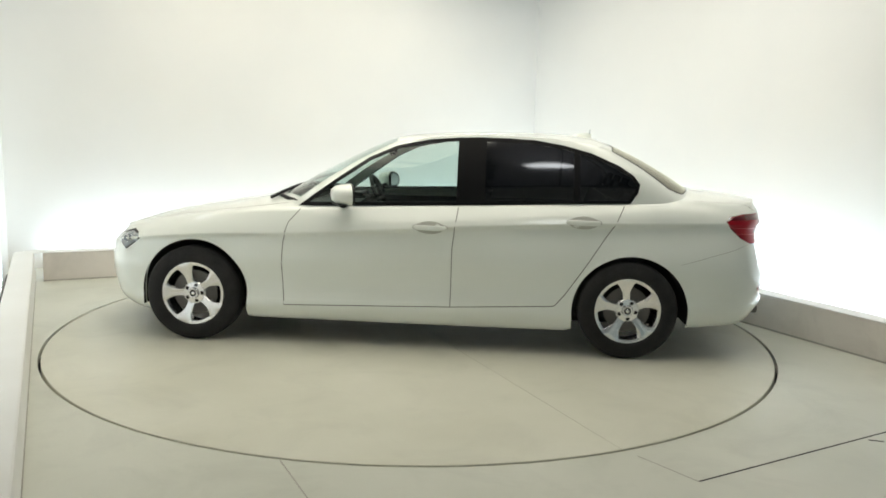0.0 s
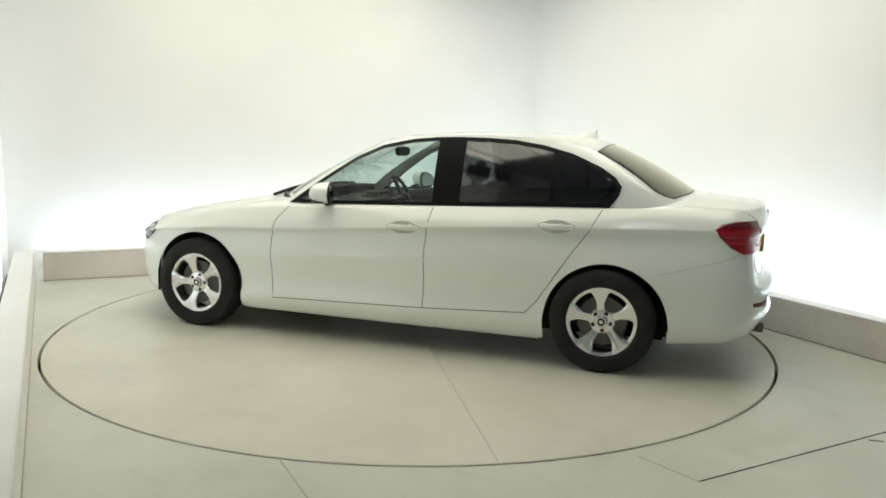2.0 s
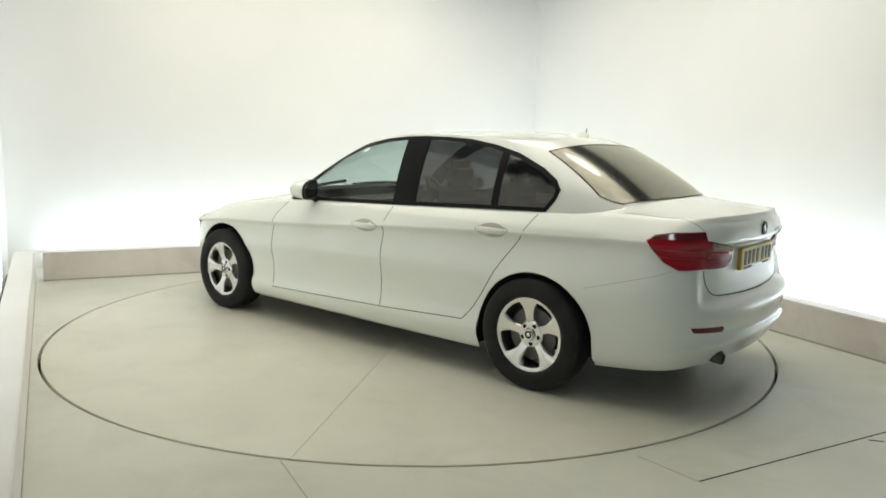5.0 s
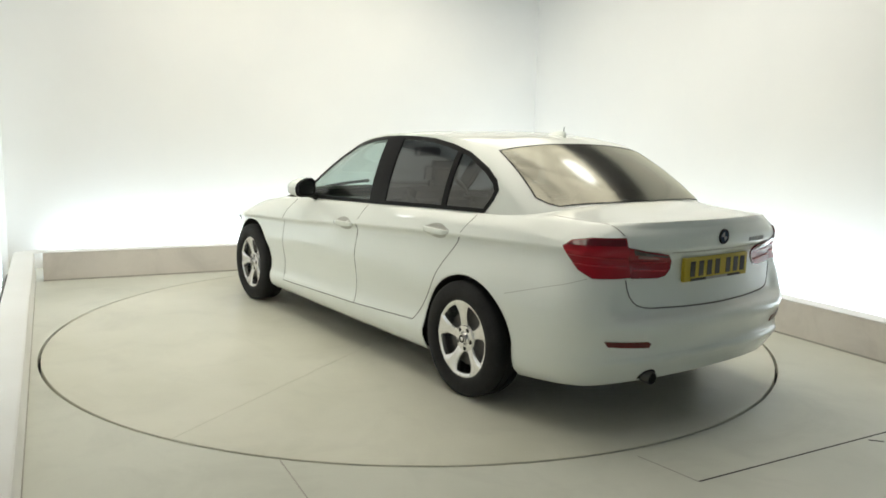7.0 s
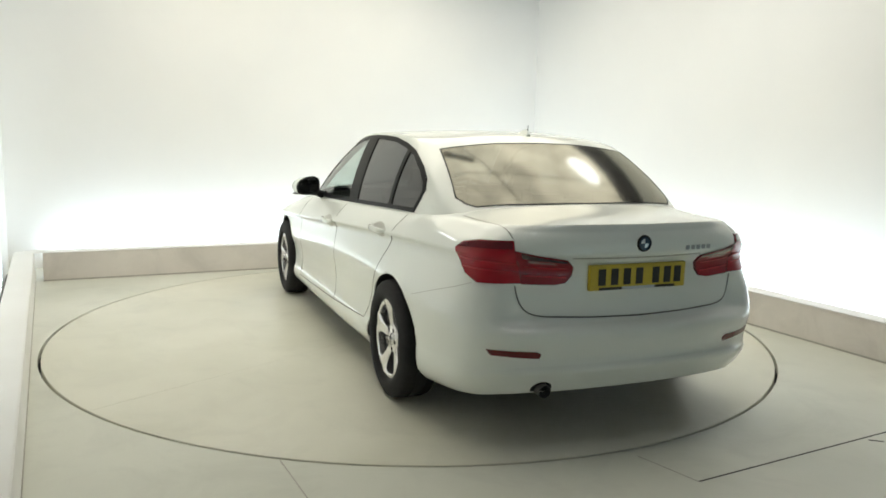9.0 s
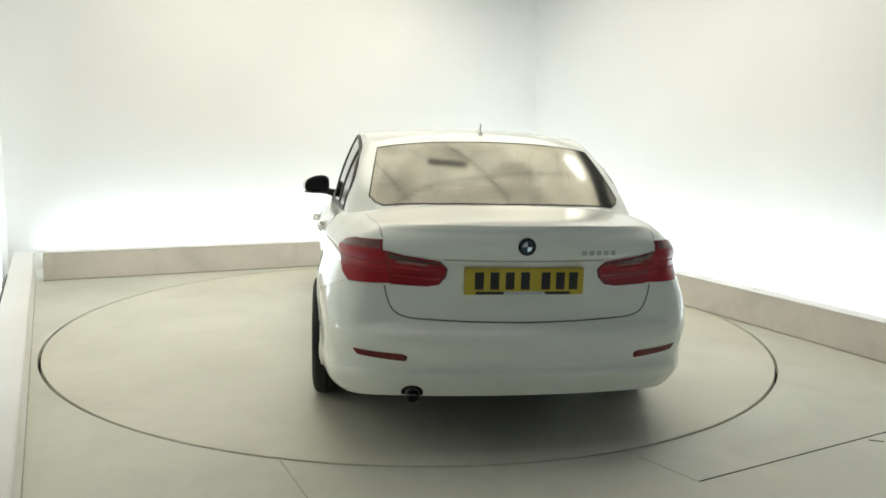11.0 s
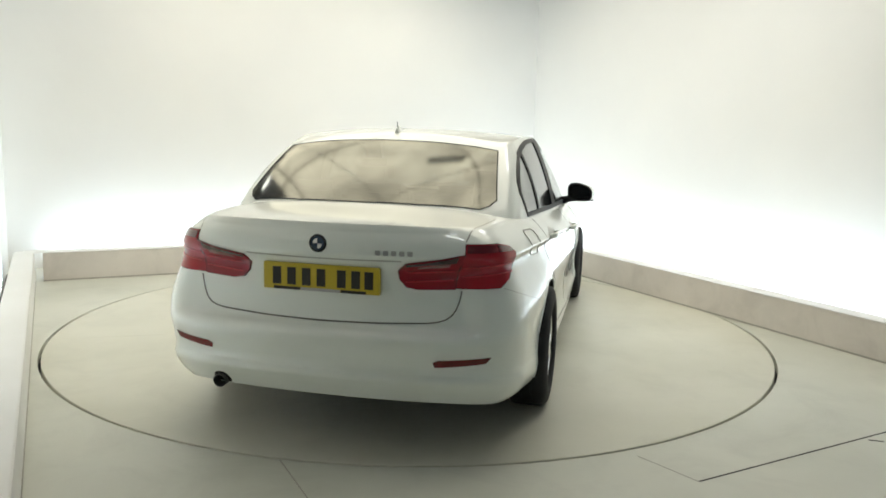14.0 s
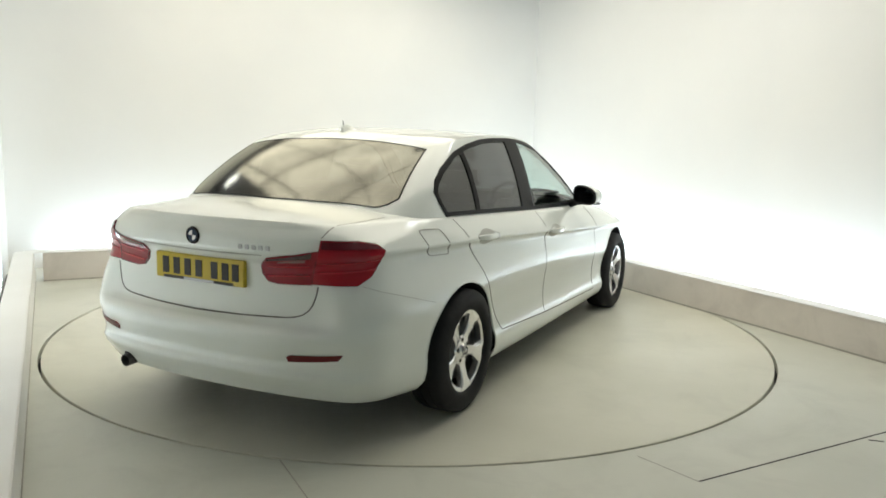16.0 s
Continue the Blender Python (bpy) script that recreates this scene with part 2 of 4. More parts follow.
    # white slabs paint the bright light on the kerbs' tops
    for lo, hi in (
        ((KERB_LEFT - KERB_T, KERB_BACK + 0.004, KERB_H), (KERB_RIGHT + KERB_T, KERB_BACK + KERB_T, KERB_H + 0.006)),
        ((KERB_RIGHT + 0.004, -4.0, KERB_H), (KERB_RIGHT + KERB_T, KERB_BACK + 0.003, KERB_H + 0.006)),
        ((KERB_LEFT - KERB_T, -3.6, KERB_H), (KERB_LEFT - 0.004, KERB_BACK + 0.003, KERB_H + 0.006)),
    ):
        one_box("kerb_lit_top", lo, hi, M_KERB_LIT, 0.002, SKEW if hi[0] < 0 else BOOTH, label="white slab painting the light on the kerb's top", category="kerb cap")
    # grey strip at the foot of each kerb: the joint and its painted shadow line
    for lo, hi in (
        ((KERB_LEFT, KERB_BACK - 0.004, 0.001), (KERB_RIGHT - 0.004, KERB_BACK, 0.012)),
        ((KERB_RIGHT - 0.004, -4.0, 0.001), (KERB_RIGHT, KERB_BACK - 0.004, 0.012)),
        ((KERB_LEFT, -3.6, 0.001), (KERB_LEFT + 0.004, KERB_BACK - 0.004, 0.010)),
    ):
        one_box("kerb_joint", lo, hi, M_JOINT, 0.0, SKEW if hi[0] < 0 else BOOTH, label="grey strip for the joint and painted shadow line between kerb and floor", category="joint")
    one_box("kerb_joint", (KERB_LEFT - KERB_T - 0.012, -3.6, 0.2), (KERB_LEFT - KERB_T, KERB_BACK - 1.0, 0.249), M_GAP, 0.0, SKEW, label="dark gap behind the kerb", category="joint")
    # flush panel on the back wall
    one_box("wall_panel", (-1.255, WALL_BACK - 0.002, 0.0), (0.95, WALL_BACK, 1.235), M_WALL, 0.0008, label="flush white panel on the back wall", category="panel")
    # joints in the fixed floor
    for x0, y0, x1, y1, w, m in ((-0.552, -2.375, -0.36, -2.77, 0.005, M_JOINT), (1.159, -2.542, 2.62, -1.82, 0.008, M_GAP), (0.98, -2.30, 1.159, -2.542, 0.004, M_JOINT), (2.13, -2.09, 2.19, -2.11, 0.012, M_GAP)):
        d = Vector((x1 - x0, y1 - y0, 0))
        place = Matrix.Translation((x0, y0, 0)) @ Matrix.Rotation(math.atan2(d.y, d.x), 4, "Z")
        one_box("floor_joint", (0, -w / 2, -0.004), (d.length, w / 2, 0.0008), m, 0.0, place, "thin dark joint in the painted floor", "joint")


booth()


# ---------------- the turning platform
def platform_disc():
    base = new("turning_platform")
    tagged(base, "round beige painted car platform set flush in the floor", "turntable")
    n, seam = 128, radians(119)
    gap = 0.002
    for half in (0, 1):
        bm = bmesh.new()
        a0 = seam + math.pi * half
        angles = [a0 + math.pi * i / n for i in range(n + 1)]
        shift = Vector((math.cos(a0 + math.pi / 2), math.sin(a0 + math.pi / 2), 0)) * gap / 2
        rows = []
        for z, r in ((-0.05, PLATFORM_R - 0.009), (-0.003, PLATFORM_R - 0.009), (0.0, PLATFORM_R - 0.012)):
            rows.append([bm.verts.new(Vector((math.cos(a) * r, math.sin(a) * r, z)) + shift) for a in angles])
        for lo, hi in zip(rows, rows[1:]):
            for i in range(n):
                bm.faces.new((lo[i], lo[i + 1], hi[i + 1], hi[i]))
        bm.faces.new(rows[-1])
        bm.faces.new((rows[0][0], rows[1][0], rows[2][0], rows[2][-1], rows[1][-1], rows[0][-1]))
        part("plate", bm, M_PLATE, base, "", False)
    return base


PLATFORM = platform_disc()

# ---------------- the saloon car: x forward from the middle of the wheelbase, y to its left
def curve(*pts):
    xs, ys = np.array([p[0] for p in pts], float), np.array([p[1] for p in pts], float)
    order = np.argsort(xs)
    xs, ys = xs[order], ys[order]
    d = np.diff(ys) / np.diff(xs)
    m = np.zeros(len(xs))
    m[0], m[-1] = d[0], d[-1]
    for i in range(1, len(xs) - 1):
        m[i] = 0 if d[i - 1] * d[i] <= 0 else 2 * d[i - 1] * d[i] / (d[i - 1] + d[i])

    def at(x):
        x = min(max(x, xs[0]), xs[-1])
        i = min(max(int(np.searchsorted(xs, x)) - 1, 0), len(xs) - 2)
        h = xs[i + 1] - xs[i]
        t = (x - xs[i]) / h
        return float((2 * t**3 - 3 * t**2 + 1) * ys[i] + (t**3 - 2 * t**2 + t) * h * m[i] + (3 * t**2 - 2 * t**3) * ys[i + 1] + (t**3 - t**2) * h * m[i + 1])
    return at


# heights along the car: underside, swage crease, shoulder, middle of bonnet and boot, roof
Z_LOW = curve((-2.4, 0.272), (-2.25, 0.248), (-2.1, 0.220), (-1.77, 0.195), (-1.0, 0.150), (1.05, 0.150), (1.75, 0.15), (2.25, 0.17))
Z_CREASE = curve((-2.4, 0.862), (-1.83, 0.852), (-1.32, 0.840), (-0.32, 0.795), (0.07, 0.764), (0.78, 0.718), (1.4, 0.690), (1.9, 0.63), (2.25, 0.54))
Z_SHOULDER = curve((-2.32, 0.958), (-2.1, 0.966), (-1.77, 0.972), (-1.39, 0.953), (-0.98, 0.941), (-0.27, 0.912), (0.72, 0.872), (1.0, 0.85), (1.4, 0.805), (1.8, 0.730), (2.1, 0.655), (2.25, 0.60))
Z_DECK = curve((-2.32, 0.982), (-2.2, 0.998), (-1.95, 1.022), (-1.8, 1.04), (-1.4, 1.05), (0.7, 0.98), (0.98, 0.925), (1.32, 0.862), (1.67, 0.805), (1.9, 0.748), (2.1, 0.672), (2.25, 0.60))
W_SIDE = curve((-2.4, 0.832), (-1.95, 0.862), (-1.65, 0.892), (-1.4, 0.905), (-1.05, 0.898), (-0.3, 0.902), (0.4, 0.895), (1.0, 0.888), (1.4, 0.893), (1.75, 0.875), (2.3, 0.86))
INSET = curve((-2.4, 0.12), (-2.1, 0.118), (-1.7, 0.098), (-1.4, 0.085), (-0.9, 0.085), (-0.2, 0.090), (0.7, 0.095), (1.0, 0.115), (1.4, 0.165), (1.9, 0.21), (2.25, 0.23))
B_Z = curve((0.20, -2.262), (0.26, -2.300), (0.327, -2.340), (0.350, -2.360), (0.366, -2.362), (0.380, -2.346), (0.41, -2.342), (0.45, -2.350), (0.50, -2.367), (0.525, -2.374), (0.538, -2.366), (0.552, -2.336), (0.575, -2.296), (0.60, -2.284), (0.70, -2.270), (0.80, -2.270), (0.835, -2.286), (0.855, -2.304), (0.91, -2.308), (0.965, -2.285))
B_CORNER = curve((0.20, -2.262), (0.26, -2.300), (0.327, -2.340), (0.350, -2.357), (0.366, -2.359), (0.380, -2.347), (0.41, -2.344), (0.46, -2.352), (0.50, -2.362), (0.525, -2.368), (0.56, -2.355), (0.60, -2.336), (0.68, -2.312), (0.74, -2.292), (0.80, -2.285), (0.855, -2.300), (0.91, -2.306), (0.965, -2.285))
F_Z = curve((0.15, 2.14), (0.22, 2.19), (0.40, 2.22), (0.52, 2.21), (0.60, 2.16))
XF, XR = 1.30, -1.60
LEVELS = [0, 0.015, 0.03, 0.06, 0.1, 0.13, 0.147, 0.156, 0.165, 0.182, 0.2, 0.26, 0.32, 0.355, 0.372, 0.385, 0.4, 0.415, 0.44, 0.5, 0.56, 0.62, 0.67, 0.70, 0.72, 0.735, 0.75, 0.765, 0.78, 0.80, 0.83, 0.86, 0.9, 0.94, 0.97, 1.0]


def level_z(l, x):
    lo, mid, hi = Z_LOW(x), Z_CREASE(x), Z_SHOULDER(x)
    return lo + (mid - lo) * l / 0.75 if l < 0.75 else mid + (hi - mid) * (l - 0.75) / 0.25


TUCK = curve((0, -0.070), (0.02, -0.045), (0.05, -0.026), (0.09, -0.012), (0.13, -0.008), (0.165, -0.013), (0.20, -0.024), (0.24, -0.029), (0.32, -0.031), (0.42, -0.023), (0.52, -0.010), (0.60, -0.015), (0.68, -0.023), (0.715, -0.024), (0.74, -0.008), (0.75, 0.0))


TAPER = curve((-2.4, 0.080), (-2.0, 0.080), (-1.7, 0.078), (-1.4, 0.062), (-1.1, 0.042), (-0.5, 0.012), (0.2, 0.0), (2.3, 0.0))


# behind the rear wheels the bumper is fuller and rounder
TUCK_REAR = curve((0, -0.080), (0.03, -0.050), (0.07, -0.030), (0.12, -0.021), (0.16, -0.020), (0.20, -0.022), (0.30, -0.016), (0.42, -0.010), (0.60, -0.010), (0.70, -0.012), (0.75, 0.0))


def half_width(l, x):
    k = min(max((l - 0.42) / 0.33, 0), 1)
    w = W_SIDE(x) - TAPER(x) * k * k * (3 - 2 * k)
    if l < 0.75:
        r = min(max((-1.5 - x) / 0.4, 0), 1)
        return w + TUCK(l) * (1 - r) + TUCK_REAR(l) * r
    t = (l - 0.75) / 0.25
    return w - 0.004 * min(1, t * 8) - (INSET(x) - 0.004) * t**1.45


def quarter(p, n, q=0.5):
    """n even steps along a rounded corner: (t, w) from (0, 1) to (1, 0)."""
    ts = [math.sin(math.pi / 2 * k / 400) ** (2 / p) if p > 2 else math.sin(math.pi / 2 * k / 400) for k in range(401)]
    pts = [(t, max(1 - t**p, 0) ** q) for t in ts]
    run = [0.0]
    for a, b in zip(pts, pts[1:]):
        run.append(run[-1] + math.dist(a, b))
    out = []
    for i in range(n + 1):
        d = run[-1] * i / n
        k = min(max(int(np.searchsorted(run, d)), 1), 400)
        f = (d - run[k - 1]) / max(run[k] - run[k - 1], 1e-9)
        out.append((pts[k - 1][0] + (pts[k][0] - pts[k - 1][0]) * f, pts[k - 1][1] + (pts[k][1] - pts[k - 1][1]) * f))
    return out


def contour(l):
    """One line round the left half of the body, from nose to tail."""
    out = []
    n = 44
    fx, bx = F_Z(level_z(l, 2.2)), B_Z(level_z(l, -2.32))
    for t, w in quarter(2.5 + 1.1 * min(1, l / 0.3), n)[:0:-1]:
        x = XF + (fx - XF) * t
        out.append((x, half_width(l, x) * w))
    m = 116
    for i in range(m + 1):
        x = XF + (XR - XF) * i / m
        out.append((x, half_width(l, x)))
    p = 6.3 + 1.7 * min(1, l / 0.7)
    ex = B_CORNER(level_z(l, -2.32))
    for t, w in quarter(p, n)[1:]:
        k = min(max((w - 0.70) / 0.18, 0), 1)
        x = XR + (bx + (ex - bx) * k * k * (3 - 2 * k) - XR) * t
        out.append((x, half_width(l, x) * w))
    return [Vector((x, max(y, 0.0), level_z(l, x))) for x, y in out]


def deck_z(x, y):
    ys = max(half_width(1.0, x), 0.05)
    k = min(abs(y) / ys, 1.0)
    return Z_SHOULDER(x) + (Z_DECK(x) - Z_SHOULDER(x)) * (1 - k**2.6)


# cabin: lower ring on the deck, upper ring at the roof's edge
Z_RAIL = curve((0.25, 1.285), (0.1, 1.300), (-0.1, 1.338), (-0.43, 1.362), (-0.8, 1.356), (-1.0, 1.338), (-1.2, 1.305), (-1.32, 1.275))
Z_ROOF = curve((0.22, 1.318), (0.1, 1.350), (-0.05, 1.369), (-0.42, 1.388), (-0.82, 1.391), (-1.17, 1.368), (-1.32, 1.318))
W_BASE = curve((0.98, 0.780), (0.4, 0.795), (-0.3, 0.793), (-1.0, 0.775), (-1.4, 0.752), (-1.9, 0.73))
W_RAIL = curve((0.3, 0.59), (-0.1, 0.625), (-0.4, 0.635), (-0.9, 0.623), (-1.3, 0.586))


def ring(front, f0, r0, rear, width, pf, pr):
    out = []
    n, m = 34, 76
    for t, w in quarter(pf, n)[:0:-1]:
        x = f0 + (front - f0) * t
        out.append((x, width(x) * w))
    for i in range(m + 1):
        x = f0 + (r0 - f0) * i / m
        out.append((x, width(x)))
    for t, w in quarter(pr, n)[1:]:
        x = r0 + (rear - r0) * t
        out.append((x, width(x) * w))
    return out


def roof_z(x, y):
    w = W_RAIL(x)
    k = min(abs(y) / w, 1.0)
    return Z_RAIL(x) + (Z_ROOF(x) - Z_RAIL(x)) * (1 - k**2.4)


def grid(bm, rows):
    for a, b in zip(rows, rows[1:]):
        for i in range(len(a) - 1):
            q = [a[i], a[i + 1], b[i + 1], b[i]]
            try:
                bm.faces.new(q)
            except ValueError:
                pass


def lower_shell(side):
    bm = bmesh.new()
    rows = [[bm.verts.new((p.x, p.y * side, p.z)) for p in contour(l)] for l in LEVELS]
    # bonnet and boot: lines across from the shoulder to the middle
    top = contour(1.0)
    for k in (0.03, 0.08, 0.15, 0.24, 0.34, 0.45, 0.56, 0.67, 0.78, 0.89, 1.0):
        rows.append([bm.verts.new((p.x, p.y * (1 - k) * side, deck_z(p.x, p.y * (1 - k)))) for p in top])
    grid(bm, rows)
    return bm


BASE_RING = ring(0.985, 0.62, -1.33, -1.875, W_BASE, 2.4, 4.9)


def cabin_shell(side):
    bm = bmesh.new()
    lo = [Vector((x, y, deck_z(x, y) - 0.012)) for x, y in BASE_RING]
    hi = [Vector((x, y, roof_z(x, y))) for x, y in ring(0.205, -0.02, -0.95, -1.315, W_RAIL, 3.0, 9.0)]
    rows = []
    steps = 22
    for k in range(steps + 1):
        t = k / steps
        bulge = 4 * t * (1 - t)
        row = []
        for i, (a, b) in enumerate(zip(lo, hi)):
            p = a.lerp(b, t)
            along = i / (len(lo) - 1)
            end = min(along, 1 - along) < 0.2
            p.y *= 1 + 0.026 * bulge
            p.z += (0.020 if end else 0.006) * bulge
            row.append(bm.verts.new((p.x, p.y * side, p.z)))
        rows.append(row)
    for k in (0.03, 0.07, 0.13, 0.2, 0.3, 0.42, 0.55, 0.7, 0.85, 1.0):
        rows.append([bm.verts.new((p.x, p.y * (1 - k) * side, roof_z(p.x, p.y * (1 - k)))) for p in hi])
    grid(bm, rows)
    return bm


def merged(*bms):
    out = bmesh.new()
    for b in bms:
        me = bpy.data.meshes.new("tmp")
        b.to_mesh(me)
        b.free()
        out.from_mesh(me)
        bpy.data.meshes.remove(me)
    bmesh.ops.remove_doubles(out, verts=out.verts, dist=0.0008)
    bmesh.ops.dissolve_degenerate(out, edges=out.edges, dist=0.0004)
    bmesh.ops.recalc_face_normals(out, faces=out.faces)
    return out


from mathutils.bvhtree import BVHTree

SHELL = merged(lower_shell(1), lower_shell(-1))
CABIN = merged(cabin_shell(1), cabin_shell(-1))
SHELL_TREE, CABIN_TREE = BVHTree.FromBMesh(SHELL), BVHTree.FromBMesh(CABIN)


# ---------------- pieces laid on the skin: outlines in the plane across a direction, cast on the shell
class View:
    def __init__(self, way, tree):
        self.way = Vector(way).normalized()
        self.e1 = Vector((0, 0, 1)).cross(self.way).normalized() if abs(self.way.z) < 0.99 else Vector((1, 0, 0))
        self.e2 = self.way.cross(self.e1).normalized()
        self.tree = tree

    def flat(self, p):
        p = Vector(p)
        return (p.dot(self.e1), p.dot(self.e2))

    def onto(self, a, b, lift=0.0):
        start = self.e1 * a + self.e2 * b - self.way * 4
        hit, normal, _, _ = self.tree.ray_cast(start, self.way)
        if hit is None:
            hit, normal, _, _ = self.tree.find_nearest(start + self.way * 2.5)
        if normal.dot(self.way) > 0:
            normal = -normal
        return hit + normal * lift


def clip(poly, a, b, c):
    """Keeps the part of a polygon where a x + b y >= c."""
    out = []
    for p, q in zip(poly, poly[1:] + poly[:1]):
        dp, dq = a * p[0] + b * p[1] - c, a * q[0] + b * q[1] - c
        if dp >= 0:
            out.append(p)
        if dp * dq < 0:
            t = dp / (dp - dq)
            out.append((p[0] + (q[0] - p[0]) * t, p[1] + (q[1] - p[1]) * t))
    return out


def signed(poly):
    return sum(p[0] * q[1] - q[0] * p[1] for p, q in zip(poly, poly[1:] + poly[:1])) / 2


def rounded(poly, r, n=4):
    """Cuts each corner with a small arc."""
    out = []
    for i, p in enumerate(poly):
        a, b = Vector(poly[i - 1]), Vector(poly[(i + 1) % len(poly)])
        p = Vector(p)
        ra, rb = min(r, (a - p).length * 0.45), min(r, (b - p).length * 0.45)
        pa, pb = p + (a - p).normalized() * ra, p + (b - p).normalized() * rb
        for k in range(n + 1):
            t = k / n
            q = pa * (1 - t) ** 2 + p * 2 * t * (1 - t) + pb * t * t
            out.append((q.x, q.y))
    return out


def inset(poly, d):
    if signed(poly) < 0:
        poly = poly[::-1]
    out = []
    n = len(poly)
    for i in range(n):
        p, a, b = Vector(poly[i]), Vector(poly[i - 1]), Vector(poly[(i + 1) % n])
        e, f = (p - a).normalized(), (b - p).normalized()
        na, nb = Vector((-e.y, e.x)), Vector((-f.y, f.x))
        k = na + nb
        k = k / max(k.length_squared / 2, 0.25)
        out.append((p.x + k.x * d, p.y + k.y * d))
    return out


def patch(poly, view, lift=0.004, depth=0.008, step=0.045):
    """A convex outline, cut into cells, laid on the skin with a rim going in."""
    if signed(poly) < 0:
        poly = poly[::-1]
    bm = bmesh.new()
    x0, x1 = min(p[0] for p in poly), max(p[0] for p in poly)
    y0, y1 = min(p[1] for p in poly), max(p[1] for p in poly)
    nx, ny = max(1, int((x1 - x0) / step)), max(1, int((y1 - y0) / step))
    seen = {}

    def vert(p):
        key = (round(p[0], 5), round(p[1], 5))
        if key not in seen:
            seen[key] = bm.verts.new(view.onto(p[0], p[1], lift))
        return seen[key]

    for i in range(nx):
        a, b = x0 + (x1 - x0) * i / nx, x0 + (x1 - x0) * (i + 1) / nx
        strip = clip(clip(poly, 1, 0, a), -1, 0, -b)
        if len(strip) < 3:
            continue
        for j in range(ny):
            c, d = y0 + (y1 - y0) * j / ny, y0 + (y1 - y0) * (j + 1) / ny
            cell = clip(clip(strip, 0, 1, c), 0, -1, -d)
            vs = []
            for p in cell:
                v = vert(p)
                if v not in vs:
                    vs.append(v)
            if len(vs) > 2:
                try:
                    bm.faces.new(vs)
                except ValueError:
                    pass
    bmesh.ops.remove_doubles(bm, verts=bm.verts, dist=0.0003)
    rim(bm, view, depth)
    return bm


def rim(bm, view, depth):
    edges = [e for e in bm.edges if e.is_boundary]
    made = bmesh.ops.extrude_edge_only(bm, edges=edges)
    for v in [g for g in made["geom"] if isinstance(g, bmesh.types.BMVert)]:
        v.co += view.way * depth


def band(outer, inner, view, lift=0.004, depth=0.008, rows=2, closed=True):
    """A frame between two outlines of as many points."""
    bm = bmesh.new()
    grid_rows = []
    for k in range(rows + 1):
        t = k / rows
        line = [bm.verts.new(view.onto(p[0] + (q[0] - p[0]) * t, p[1] + (q[1] - p[1]) * t, lift)) for p, q in zip(outer, inner)]
        if closed:
            line.append(line[0])
        grid_rows.append(line)
    grid(bm, grid_rows)
    rim(bm, view, depth)
    return bm


def resampled(poly, step):
    out = []
    for p, q in zip(poly, poly[1:] + poly[:1]):
        n = max(1, int(math.dist(p, q) / step))
        out += [(p[0] + (q[0] - p[0]) * i / n, p[1] + (q[1] - p[1]) * i / n) for i in range(n)]
    return out


def stripe(line, view, width, lift=0.0015, depth=0.003, step=0.03):
    """A thin line along an open outline, such as a shut line."""
    pts = []
    for p, q in zip(line, line[1:]):
        n = max(1, int(math.dist(p, q) / step))
        pts += [(p[0] + (q[0] - p[0]) * i / n, p[1] + (q[1] - p[1]) * i / n) for i in range(n)]
    pts.append(line[-1])
    a, b = [], []
    for i, p in enumerate(pts):
        d = Vector(pts[min(i + 1, len(pts) - 1)]) - Vector(pts[max(i - 1, 0)])
        d = Vector((-d.y, d.x)).normalized() * width / 2
        a.append((p[0] + d.x, p[1] + d.y))
        b.append((p[0] - d.x, p[1] - d.y))
    return band(a, b, view, lift, depth, 1, False)


def inside(poly, x, y):
    c = False
    for p, q in zip(poly, poly[1:] + poly[:1]):
        if (p[1] > y) != (q[1] > y) and x < (q[0] - p[0]) * (y - p[1]) / (q[1] - p[1]) + p[0]:
            c = not c
    return c


def nearest(poly, x, y):
    best = None
    p0 = Vector((x, y))
    for p, q in zip(poly, poly[1:] + poly[:1]):
        p, q = Vector(p), Vector(q)
        d = q - p
        t = min(max((p0 - p).dot(d) / max(d.length_squared, 1e-12), 0), 1)
        r = p + d * t
        if best is None or (r - p0).length < best[0]:
            best = ((r - p0).length, r)
    return best


def cut(bm, view, poly, facing=0.15, snap=0.03):
    """Takes the faces inside an outline away and draws the edge on to it."""
    gone = []
    for f in bm.faces:
        if f.normal.dot(view.way) > -facing:
            continue
        a, b = view.flat(f.calc_center_median())
        if inside(poly, a, b):
            gone.append(f)
    edge = {v for f in gone for v in f.verts}
    bmesh.ops.delete(bm, geom=gone, context="FACES")
    for v in [v for v in bm.verts if v in edge]:
        a, b = view.flat(v.co)
        d, r = nearest(poly, a, b)
        if d < snap:
            v.co = view.onto(r.x, r.y)
    return bm


LEFT_C, RIGHT_C = View((0, -1, 0), CABIN_TREE), View((0, 1, 0), CABIN_TREE)
LEFT_S, RIGHT_S = View((0, -1, 0), SHELL_TREE), View((0, 1, 0), SHELL_TREE)
BACK_S, BACK_C, FRONT_C = View((1, 0, 0), SHELL_TREE), View((1, 0, -0.55), CABIN_TREE), View((-1, 0, -0.6), CABIN_TREE)
CORNER_L, CORNER_R = View((0.75, -0.66, 0), SHELL_TREE), View((0.75, 0.66, 0), SHELL_TREE)


def on_side(view, pts, sign):
    return [view.flat((x, 0, z)) for x, z in pts]


DLO = [(0.72, 0.884), (0.459, 1.078), (0.277, 1.203), (0.097, 1.282), (-0.118, 1.326), (-0.28, 1.341), (-0.44, 1.347), (-0.62, 1.345), (-0.79, 1.336), (-0.97, 1.308), (-1.15, 1.262),
       (-1.32, 1.188), (-1.41, 1.130), (-1.45, 1.078), (-1.437, 1.025), (-1.388, 0.957), (-0.985, 0.946), (-0.272, 0.918)]
